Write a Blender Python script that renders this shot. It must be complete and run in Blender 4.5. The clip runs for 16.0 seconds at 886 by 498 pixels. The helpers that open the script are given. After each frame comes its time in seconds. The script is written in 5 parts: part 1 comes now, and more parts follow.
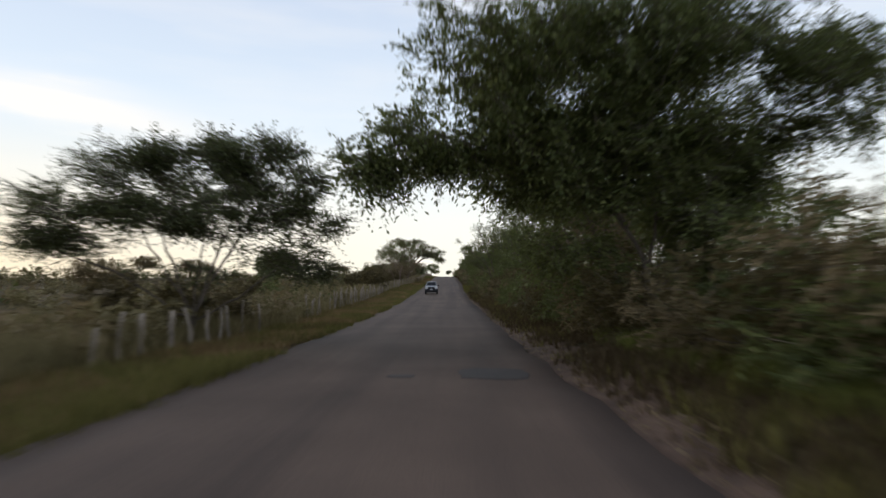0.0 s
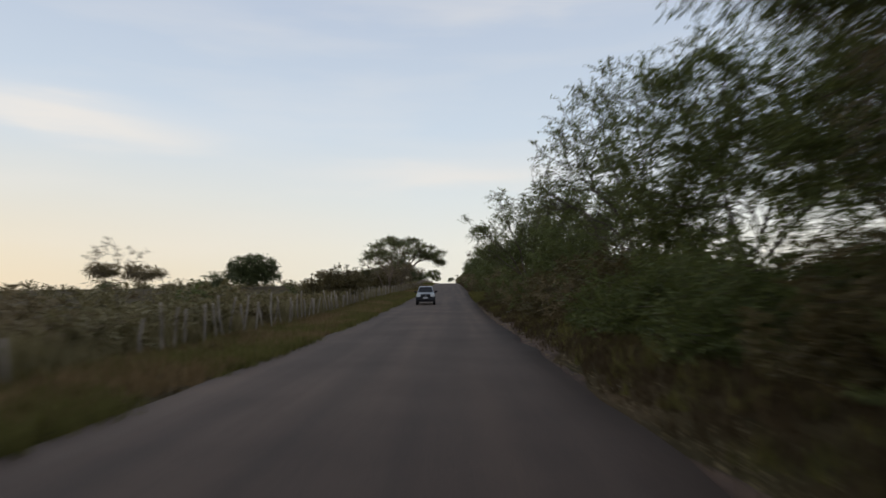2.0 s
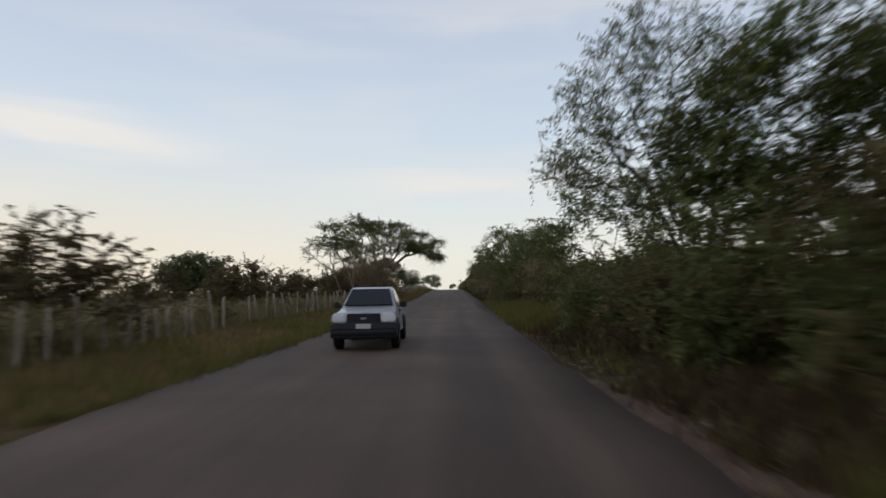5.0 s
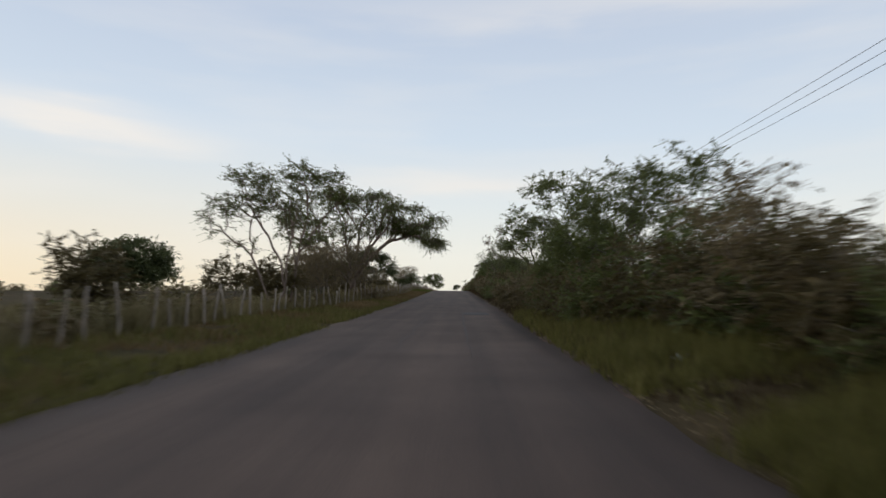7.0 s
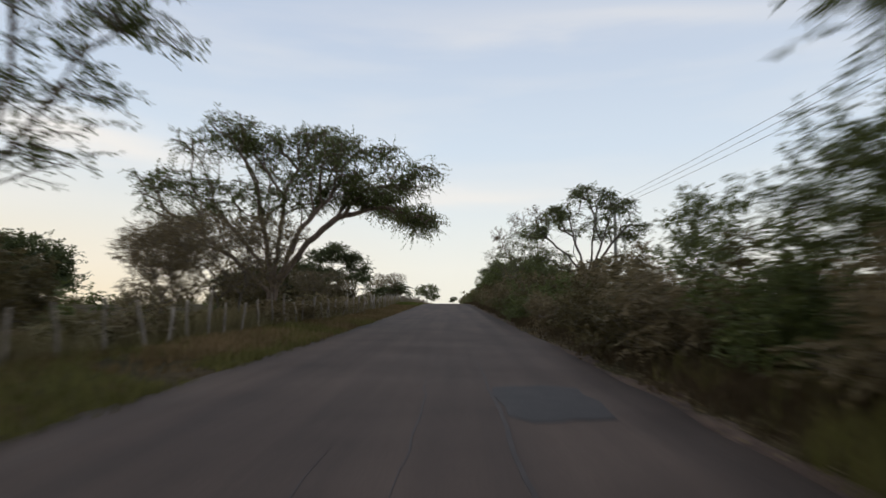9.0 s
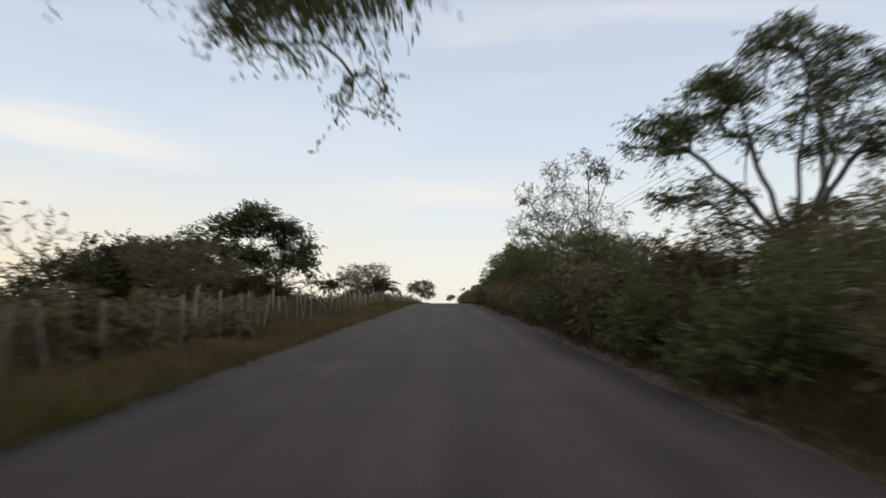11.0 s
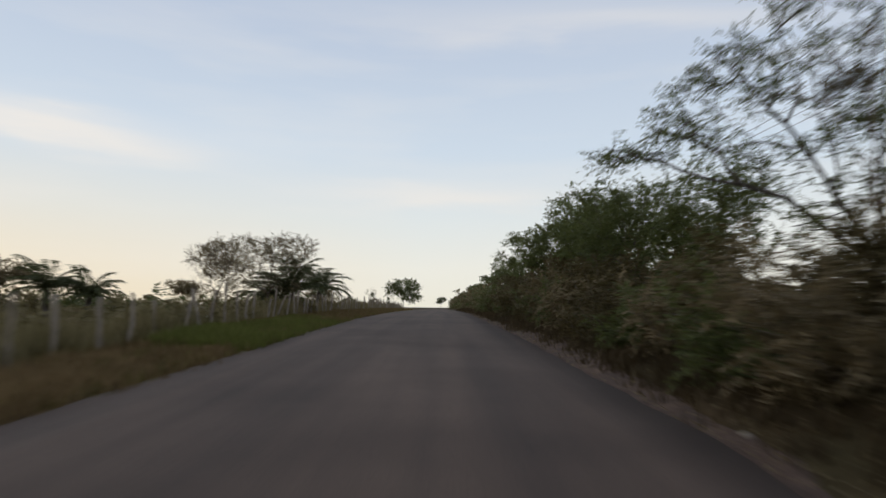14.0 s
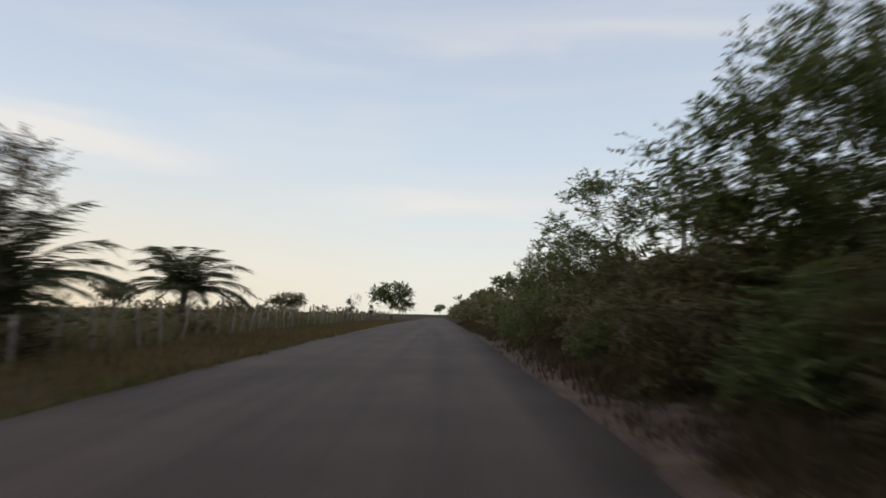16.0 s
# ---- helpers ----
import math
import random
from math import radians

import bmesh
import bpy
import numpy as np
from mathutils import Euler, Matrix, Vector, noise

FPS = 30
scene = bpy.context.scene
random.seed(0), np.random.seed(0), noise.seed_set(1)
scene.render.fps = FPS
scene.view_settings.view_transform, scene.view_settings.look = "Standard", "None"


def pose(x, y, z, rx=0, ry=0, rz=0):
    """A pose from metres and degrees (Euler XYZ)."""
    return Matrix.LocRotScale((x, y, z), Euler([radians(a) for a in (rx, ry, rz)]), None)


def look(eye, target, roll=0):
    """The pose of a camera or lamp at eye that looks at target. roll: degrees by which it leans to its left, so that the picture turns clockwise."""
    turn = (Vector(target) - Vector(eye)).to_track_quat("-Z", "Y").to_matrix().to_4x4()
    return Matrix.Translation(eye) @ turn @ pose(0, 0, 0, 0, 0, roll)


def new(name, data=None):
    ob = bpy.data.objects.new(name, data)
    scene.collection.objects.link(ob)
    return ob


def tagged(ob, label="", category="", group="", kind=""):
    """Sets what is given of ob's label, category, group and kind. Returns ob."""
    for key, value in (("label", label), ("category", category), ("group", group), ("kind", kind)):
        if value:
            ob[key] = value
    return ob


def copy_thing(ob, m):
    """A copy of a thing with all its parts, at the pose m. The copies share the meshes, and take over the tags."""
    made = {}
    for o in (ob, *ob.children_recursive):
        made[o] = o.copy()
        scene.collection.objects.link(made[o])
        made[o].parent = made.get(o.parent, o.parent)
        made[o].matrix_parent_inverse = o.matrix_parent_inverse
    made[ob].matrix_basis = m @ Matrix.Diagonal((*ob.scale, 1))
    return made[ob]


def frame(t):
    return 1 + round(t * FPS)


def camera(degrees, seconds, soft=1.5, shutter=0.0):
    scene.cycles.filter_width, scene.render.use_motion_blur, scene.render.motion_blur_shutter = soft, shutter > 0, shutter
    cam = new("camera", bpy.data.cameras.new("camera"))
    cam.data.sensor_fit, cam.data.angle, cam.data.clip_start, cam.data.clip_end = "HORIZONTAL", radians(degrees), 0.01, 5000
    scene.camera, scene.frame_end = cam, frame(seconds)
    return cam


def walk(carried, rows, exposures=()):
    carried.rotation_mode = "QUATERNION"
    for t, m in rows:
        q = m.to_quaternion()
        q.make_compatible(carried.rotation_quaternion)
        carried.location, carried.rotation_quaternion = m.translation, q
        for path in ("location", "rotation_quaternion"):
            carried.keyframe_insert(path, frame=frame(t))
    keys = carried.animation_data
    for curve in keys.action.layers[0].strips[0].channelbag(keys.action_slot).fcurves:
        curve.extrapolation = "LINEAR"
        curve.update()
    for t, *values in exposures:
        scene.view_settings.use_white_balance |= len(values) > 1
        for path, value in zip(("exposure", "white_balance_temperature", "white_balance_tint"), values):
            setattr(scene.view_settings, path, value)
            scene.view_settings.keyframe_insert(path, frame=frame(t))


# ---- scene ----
# ---------------------------------------------------------------- camera
cam = camera(72.0, 16.0, soft=1.5, shutter=0.65)
PATH = [
    (0.0, pose(0.050, 0.00, 1.280, 92.67, 0.00, 0.48)),
    (0.5, pose(0.060, 6.75, 1.105, 92.86, 0.10, 0.49)),
    (1.0, pose(0.070, 13.50, 0.954, 92.51, 0.50, 0.80)),
    (1.5, pose(0.080, 20.25, 0.826, 92.91, 0.50, 0.54)),
    (2.0, pose(0.090, 27.00, 0.718, 93.46, 0.60, 0.70)),
    (2.5, pose(0.100, 33.75, 0.630, 93.53, 0.80, 1.13)),
    (3.0, pose(0.110, 40.50, 0.562, 93.13, 0.10, 1.02)),
    (3.5, pose(0.120, 47.25, 0.512, 94.52, 0.00, 0.28)),
    (4.0, pose(0.130, 54.00, 0.478, 93.79, 0.60, -0.25)),
    (4.5, pose(0.140, 60.75, 0.461, 93.70, 0.60, 0.34)),
    (5.0, pose(0.150, 67.50, 0.459, 94.18, 1.00, 0.87)),
    (7.5, pose(0.120, 101.25, 0.647, 94.37, -0.50, 1.24)),
    (8.0, pose(0.050, 108.00, 0.719, 94.79, 0.10, 0.91)),
    (10.5, pose(-0.420, 141.75, 1.214, 95.62, -0.70, 0.78)),
    (11.0, pose(-0.480, 148.50, 1.336, 95.24, -0.10, 0.55)),
    (11.5, pose(-0.465, 155.25, 1.465, 95.02, -0.40, 0.82)),
    (12.0, pose(-0.450, 162.00, 1.600, 95.43, -0.50, 0.82)),
    (12.5, pose(-0.400, 168.75, 1.740, 95.10, -0.50, 0.88)),
    (13.0, pose(-0.300, 175.50, 1.886, 95.30, -1.00, 0.37)),
    (13.5, pose(-0.200, 182.25, 2.036, 95.29, -1.00, -0.62)),
    (14.0, pose(-0.100, 189.00, 2.191, 95.43, -0.70, -0.29)),
    (14.5, pose(0.000, 195.75, 2.350, 95.35, -1.10, -1.11)),
    (15.0, pose(0.120, 202.50, 2.514, 95.28, -0.50, -1.14)),
    (15.5, pose(0.250, 209.25, 2.681, 95.15, -0.80, -0.37)),
    (16.0, pose(0.380, 216.00, 2.851, 96.08, -1.20, -0.34)),
]
walk(cam, PATH, [(0.0, 0.27), (0.5, 0.82), (1.0, 0.27), (1.5, -0.1), (2.5, -0.06), (3.5, -0.02), (4.4, -0.05), (5.2, -0.06), (7.5, 0.0), (8.2, 0.0), (10.3, 0.11), (11.0, 0.05), (12.5, -0.01), (13.5, -0.06), (16.0, -0.06)])

# ---------------------------------------------------------------- sky and sun
SUN_AZ = -62.0      # degrees from straight ahead, towards the left
SUN_EL = 7.0

world = bpy.data.worlds.new("dusk_sky")
scene.world = world
world.use_nodes = True
wt = world.node_tree
wt.nodes.clear()


def wnode(kind, **props):
    n = wt.nodes.new(kind)
    for k, v in props.items():
        if k == "op":
            n.operation = v
        elif k == "blend":
            n.data_type = "RGBA"
            n.blend_type = v
    return n


def wlink(a, b):
    wt.links.new(a, b)


sky = wt.nodes.new("ShaderNodeTexSky")
sky.sky_type = "NISHITA"
sky.sun_disc = False
sky.sun_elevation = radians(SUN_EL)
sky.sun_rotation = radians(SUN_AZ)
sky.air_density, sky.dust_density, sky.ozone_density = 1.0, 0.6, 1.6
tc = wt.nodes.new("ShaderNodeTexCoord")
sep = wt.nodes.new("ShaderNodeSeparateXYZ")
wlink(tc.outputs["Generated"], sep.inputs[0])
# thin high haze: pale at the horizon, blue-grey above
haze = wt.nodes.new("ShaderNodeValToRGB")
wlink(sep.outputs["Z"], haze.inputs[0])
ramp = haze.color_ramp
ramp.elements[0].position, ramp.elements[0].color = 0.0, (0.93, 0.90, 0.78, 1)
ramp.elements[1].position, ramp.elements[1].color = 1.0, (0.44, 0.48, 0.58, 1)
for p, c in ((0.06, (0.93, 0.92, 0.84, 1)), (0.14, (0.83, 0.88, 0.885, 1)), (0.25, (0.69, 0.79, 0.90, 1)), (0.42, (0.57, 0.66, 0.81, 1))):
    e = ramp.elements.new(p)
    e.color = c
# warm glow low towards the set sun
glow_dir = (math.sin(radians(SUN_AZ)), math.cos(radians(SUN_AZ)), 0.05)
dot = wnode("ShaderNodeVectorMath", op="DOT_PRODUCT")
wlink(tc.outputs["Generated"], dot.inputs[0])
dot.inputs[1].default_value = glow_dir
near_sun = wt.nodes.new("ShaderNodeMapRange")
wlink(dot.outputs["Value"], near_sun.inputs[0])
near_sun.inputs[1].default_value, near_sun.inputs[2].default_value = 0.5, 1.25
low = wt.nodes.new("ShaderNodeMapRange")
wlink(sep.outputs["Z"], low.inputs[0])
low.inputs[1].default_value, low.inputs[2].default_value = 0.24, -0.02
glow = wnode("ShaderNodeMath", op="MULTIPLY")
wlink(near_sun.outputs[0], glow.inputs[0])
wlink(low.outputs[0], glow.inputs[1])
warm = wnode("ShaderNodeMix", blend="MIX")
wlink(glow.outputs[0], warm.inputs["Factor"])
wlink(haze.outputs[0], warm.inputs[6])
warm.inputs[7].default_value = (0.96, 0.72, 0.42, 1)
# thin streaky clouds: a broken veil, and two long wisps ahead


def wmath(op, x, y=None):
    n = wnode("ShaderNodeMath", op=op)
    for sock, v in zip(n.inputs, (x, y)):
        if v is None:
            continue
        if isinstance(v, (int, float)):
            sock.default_value = v
        else:
            wlink(v, sock)
    return n.outputs[0]


flat = wt.nodes.new("ShaderNodeMapping")
flat.inputs["Scale"].default_value = (2.2, 2.2, 13.0)
flat.inputs["Location"].default_value = (0.35, 0.2, 0.6)
wlink(tc.outputs["Generated"], flat.inputs[0])
cloud = wt.nodes.new("ShaderNodeTexNoise")
cloud.inputs["Scale"].default_value, cloud.inputs["Detail"].default_value, cloud.inputs["Roughness"].default_value = 1.5, 6.0, 0.5
wlink(flat.outputs[0], cloud.inputs["Vector"])
ahead = wmath("MAXIMUM", sep.outputs["Y"], 0.05)
across, rise = wmath("DIVIDE", sep.outputs["X"], ahead), wmath("DIVIDE", sep.outputs["Z"], ahead)


def wisp(u0, w0, slope, thick, long_):
    line = wmath("ADD", wmath("MULTIPLY", wmath("SUBTRACT", across, u0), slope), w0)
    ragged = wmath("MULTIPLY", wmath("SUBTRACT", cloud.outputs["Fac"], 0.5), thick * 4.0)
    off = wmath("DIVIDE", wmath("SUBTRACT", wmath("ADD", rise, ragged), line), thick)
    along = wmath("DIVIDE", wmath("SUBTRACT", across, u0), long_)
    total = wmath("ADD", wmath("MULTIPLY", off, off), wmath("MULTIPLY", along, along))
    return wmath("POWER", 2.718, wmath("MULTIPLY", total, -1.0))


veil = wt.nodes.new("ShaderNodeMapRange")
wlink(cloud.outputs["Fac"], veil.inputs[0])
veil.inputs[1].default_value, veil.inputs[2].default_value, veil.inputs[4].default_value = 0.45, 0.75, 0.22
long_wisps = wmath("ADD", wmath("MULTIPLY", wisp(-0.66, 0.300, -0.19, 0.030, 0.24), 0.85), wmath("MULTIPLY", wisp(0.0, 0.185, 0.01, 0.022, 0.20), 0.6))
high = wmath("MULTIPLY", wisp(0.35, 0.49, 0.02, 0.03, 0.35), 0.4)
wisps = wmath("MINIMUM", wmath("ADD", wmath("ADD", veil.outputs[0], long_wisps), high), 0.9)
clouded = wnode("ShaderNodeMix", blend="MIX")
wlink(wisps, clouded.inputs["Factor"])
wlink(warm.outputs[2], clouded.inputs[6])
clouded.inputs[7].default_value = (0.97, 0.92, 0.86, 1)
back_sky = wt.nodes.new("ShaderNodeBackground")
back_sky.inputs["Strength"].default_value = 0.05
wlink(sky.outputs[0], back_sky.inputs["Color"])
back_haze = wt.nodes.new("ShaderNodeBackground")
back_haze.inputs["Strength"].default_value = 1.02
wlink(clouded.outputs[2], back_haze.inputs["Color"])
both = wt.nodes.new("ShaderNodeMixShader")
both.inputs[0].default_value = 0.9
wlink(back_sky.outputs[0], both.inputs[1])
wlink(back_haze.outputs[0], both.inputs[2])
wout = wt.nodes.new("ShaderNodeOutputWorld")
wlink(both.outputs[0], wout.inputs[0])

sun_data = bpy.data.lights.new("sun", "SUN")
sun_data.energy, sun_data.angle, sun_data.color = 0.7, radians(15), (1.0, 0.86, 0.68)
sun = new("sun", sun_data)
sun.matrix_world = look((0, 0, 0), (-math.sin(radians(SUN_AZ)), -math.cos(radians(SUN_AZ)), -math.tan(radians(SUN_EL))))


# ---------------------------------------------------------------- materials
def material(name, rough=0.8):
    m = bpy.data.materials.new(name)
    m.use_nodes = True
    b = m.node_tree.nodes["Principled BSDF"]
    b.inputs["Roughness"].default_value = rough
    return m, m.node_tree, b


def add_noise(nt, scale, detail=4.0, coords="Object", stretch=None):
    c = nt.nodes.new("ShaderNodeTexCoord")
    n = nt.nodes.new("ShaderNodeTexNoise")
    n.inputs["Scale"].default_value, n.inputs["Detail"].default_value = scale, detail
    if stretch:
        mp = nt.nodes.new("ShaderNodeMapping")
        mp.inputs["Scale"].default_value = stretch
        nt.links.new(c.outputs[coords], mp.inputs[0])
        nt.links.new(mp.outputs[0], n.inputs["Vector"])
    else:
        nt.links.new(c.outputs[coords], n.inputs["Vector"])
    return n.outputs["Fac"]


def add_ramp(nt, fac, stops):
    r = nt.nodes.new("ShaderNodeValToRGB")
    nt.links.new(fac, r.inputs[0])
    el = r.color_ramp.elements
    el[0].position, el[0].color = stops[0][0], (*stops[0][1], 1)
    el[1].position, el[1].color = stops[-1][0], (*stops[-1][1], 1)
    for p, c in stops[1:-1]:
        el.new(p).color = (*c, 1)
    return r.outputs[0]


def add_mix(nt, fac, a, b, blend="MIX"):
    n = nt.nodes.new("ShaderNodeMix")
    n.data_type, n.blend_type = "RGBA", blend
    for sock, v in ((n.inputs["Factor"], fac), (n.inputs[6], a), (n.inputs[7], b)):
        if isinstance(v, (int, float)):
            sock.default_value = v
        elif isinstance(v, tuple):
            sock.default_value = (*v, 1)
        else:
            nt.links.new(v, sock)
    return n.outputs[2]


def add_bump(nt, b, height, strength, distance):
    n = nt.nodes.new("ShaderNodeBump")
    n.inputs["Strength"].default_value, n.inputs["Distance"].default_value = strength, distance
    nt.links.new(height, n.inputs["Height"])
    nt.links.new(n.outputs[0], b.inputs["Normal"])


def noisy(name, stops, scale, rough=0.85, fine=40.0, bump=0.3, dist=0.01, metal=0.0, stretch=None):
    """A surface with broad blotches and fine grain."""
    m, nt, b = material(name, rough)
    broad = add_noise(nt, scale, 5.0, stretch=stretch)
    grain = add_noise(nt, fine, 3.0)
    col = add_ramp(nt, broad, stops)
    col = add_mix(nt, 0.5, col, add_ramp(nt, grain, [(0.3, (0.55, 0.55, 0.55)), (0.7, (1.35, 1.35, 1.35))]), "MULTIPLY")
    nt.links.new(col, b.inputs["Base Color"])
    b.inputs["Metallic"].default_value = metal
    if bump:
        add_bump(nt, b, grain, bump, dist)
    return m


def leafy(name, dark, mid, light, through_col, rough=0.6):
    """Leaves: every leaf its own tone, some light let through."""
    m, nt, b = material(name, rough)
    g = nt.nodes.new("ShaderNodeNewGeometry")
    col = add_ramp(nt, g.outputs["Random Per Island"], [(0.0, dark), (0.55, mid), (1.0, light)])
    patch = add_noise(nt, 0.5, 3.0)
    col = add_mix(nt, 0.6, col, add_ramp(nt, patch, [(0.3, (0.6, 0.62, 0.55)), (0.7, (1.25, 1.2, 1.15))]), "MULTIPLY")
    nt.links.new(col, b.inputs["Base Color"])
    b.inputs["Specular IOR Level"].default_value = 0.12
    t = nt.nodes.new("ShaderNodeBsdfTranslucent")
    t.inputs["Color"].default_value = (*through_col, 1)
    mx = nt.nodes.new("ShaderNodeMixShader")
    mx.inputs[0].default_value = 0.26
    nt.links.new(b.outputs[0], mx.inputs[1])
    nt.links.new(t.outputs[0], mx.inputs[2])
    nt.links.new(mx.outputs[0], nt.nodes["Material Output"].inputs["Surface"])
    return m


def asphalt_material():
    m, nt, b = material("asphalt", 0.86)
    stone = add_noise(nt, 55.0, 3.0)
    blot = add_noise(nt, 0.35, 6.0)
    lanes = add_noise(nt, 1.1, 4.0, stretch=(1.0, 0.03, 1.0))
    col = add_ramp(nt, blot, [(0.3, (0.068, 0.047, 0.0365)), (0.7, (0.106, 0.074, 0.0575))])
    col = add_mix(nt, 0.8, col, add_ramp(nt, lanes, [(0.35, (0.68, 0.68, 0.70)), (0.65, (1.2, 1.18, 1.16))]), "MULTIPLY")
    col = add_mix(nt, 0.7, col, add_ramp(nt, stone, [(0.3, (0.55, 0.55, 0.55)), (0.75, (1.5, 1.47, 1.42))]), "MULTIPLY")
    nt.links.new(col, b.inputs["Base Color"])
    b.inputs["Specular IOR Level"].default_value = 0.3
    add_bump(nt, b, stone, 0.35, 0.008)
    return m


def soil_material():
    m, nt, b = material("verge_soil", 0.95)
    broad = add_noise(nt, 0.22, 6.0)
    clods = add_noise(nt, 9.0, 5.0)
    col = add_ramp(nt, broad, [(0.3, (0.040, 0.036, 0.017)), (0.5, (0.062, 0.048, 0.025)), (0.7, (0.095, 0.066, 0.038))])
    col = add_mix(nt, 0.7, col, add_ramp(nt, clods, [(0.3, (0.5, 0.5, 0.48)), (0.7, (1.4, 1.38, 1.3))]), "MULTIPLY")
    nt.links.new(col, b.inputs["Base Color"])
    b.inputs["Specular IOR Level"].default_value = 0.05
    add_bump(nt, b, clods, 0.6, 0.05)
    return m


MAT = {
    "asphalt": asphalt_material(),
    "patch": noisy("tar_patch", [(0.3, (0.026, 0.021, 0.020)), (0.7, (0.042, 0.034, 0.031))], 2.0, 0.8, 60.0),
    "seam": noisy("worn_tar", [(0.3, (0.046, 0.035, 0.031)), (0.7, (0.068, 0.052, 0.045))], 2.0, 0.85, 60.0),
    "soil": soil_material(),
    "sand": noisy("sandy_shoulder", [(0.3, (0.048, 0.026, 0.017)), (0.52, (0.082, 0.047, 0.030)), (0.8, (0.150, 0.095, 0.062))], 2.6, 0.95, 9.0, 0.9, 0.06),
    "bark": noisy("grey_brown_bark", [(0.3, (0.060, 0.048, 0.038)), (0.7, (0.13, 0.105, 0.085))], 2.5, 0.9, 26.0, 0.7, 0.02, stretch=(3, 3, 0.5)),
    "pale_bark": noisy("pale_bark", [(0.3, (0.11, 0.078, 0.060)), (0.7, (0.24, 0.175, 0.135))], 2.0, 0.85, 22.0, 0.5, 0.015, stretch=(3, 3, 0.5)),
    "twig": noisy("dry_twig", [(0.3, (0.09, 0.07, 0.055)), (0.7, (0.17, 0.14, 0.11))], 3.0, 0.9, 30.0, 0.4, 0.01),
    "post": noisy("weathered_post", [(0.3, (0.15, 0.122, 0.095)), (0.7, (0.37, 0.31, 0.245))], 3.5, 0.9, 30.0, 0.6, 0.012, stretch=(3, 3, 0.6)),
    "leaf": leafy("green_leaf", (0.062, 0.078, 0.031), (0.100, 0.120, 0.045), (0.158, 0.170, 0.066), (0.165, 0.19, 0.056)),
    "dark_leaf": leafy("dark_leaf", (0.056, 0.069, 0.034), (0.084, 0.101, 0.046), (0.124, 0.138, 0.061), (0.12, 0.135, 0.048)),
    "dry_leaf": leafy("olive_dry_leaf", (0.150, 0.116, 0.066), (0.190, 0.148, 0.085), (0.240, 0.188, 0.110), (0.22, 0.175, 0.09)),
    "brush_leaf": leafy("brush_leaf", (0.070, 0.058, 0.028), (0.105, 0.085, 0.040), (0.150, 0.115, 0.058), (0.12, 0.10, 0.04)),
    "palm_leaf": leafy("palm_leaf", (0.060, 0.070, 0.034), (0.090, 0.102, 0.050), (0.130, 0.136, 0.070), (0.12, 0.13, 0.055)),
    "grass": leafy("verge_grass", (0.085, 0.082, 0.025), (0.140, 0.130, 0.040), (0.210, 0.180, 0.068), (0.18, 0.17, 0.05), 0.8),
    # dead brown grass, its colour darkened further for the thicket's shade
    "shaded_litter_grass": leafy("dead_brown_grass", (0.045, 0.032, 0.018), (0.075, 0.053, 0.029), (0.12, 0.088, 0.05), (0.08, 0.058, 0.028), 0.85),
    # olive brush leaf made paler: low skylight and distance haze put into the colour
    "lit_scrub_leaf": leafy("pale_olive_scrub", (0.155, 0.132, 0.068), (0.205, 0.174, 0.092), (0.265, 0.222, 0.124), (0.17, 0.15, 0.065)),
    "pasture": leafy("pasture_grass", (0.165, 0.136, 0.070), (0.235, 0.194, 0.102), (0.315, 0.262, 0.142), (0.16, 0.14, 0.06), 0.85),
    "straw": leafy("pale_straw", (0.17, 0.112, 0.056), (0.25, 0.170, 0.086), (0.34, 0.240, 0.130), (0.22, 0.155, 0.07), 0.85),
    "lush": leafy("lush_grass", (0.075, 0.088, 0.020), (0.125, 0.140, 0.034), (0.185, 0.185, 0.060), (0.16, 0.175, 0.04), 0.8),
    "dry_grass": leafy("dry_grass", (0.115, 0.076, 0.036), (0.180, 0.122, 0.060), (0.265, 0.186, 0.096), (0.18, 0.128, 0.056), 0.85),
}

# ---------------------------------------------------------------- lie of the land
ROAD_DROP = 0.30    # the asphalt lies a little below the verges


def road_left(s):
    return float(np.interp(s, (0, 30, 45, 65, 100, 240), (-4.3, -4.4, -4.45, -4.75, -5.1, -5.15)))


def road_right(s):
    return float(np.interp(s, (0, 20, 45, 65, 90, 110, 140, 160, 182, 205, 222, 300), (2.2, 2.2, 2.4, 2.3, 2.6, 2.8, 3.2, 3.1, 3.0, 2.85, 2.55, 2.5)))


def fence_x(s):
    return float(np.interp(s, (0, 30, 45, 70, 100, 125, 145, 160, 190, 215, 240, 340), (-7.2, -7.4, -8.4, -8.8, -9.6, -9.8, -8.6, -7.6, -7.6, -8.5, -9.0, -9.0)))


PROFILE_S = [-60, 0, 13.5, 27, 40.5, 54, 67.5, 81, 94.5, 108, 121.5, 135, 148.5, 162, 175.5, 189, 202.5, 216, 232, 250, 280, 340, 420, 500, 600, 900, 4000]
PROFILE_Z = [1.4, 0.0, -0.33, -0.56, -0.72, -0.80, -0.82, -0.78, -0.69, -0.56, -0.39, -0.18, 0.06, 0.32, 0.61, 0.91, 1.23, 1.57, 1.78, 1.88, 1.92, 1.78, 1.60, 1.3, 0.0, -3.0, -3.0]


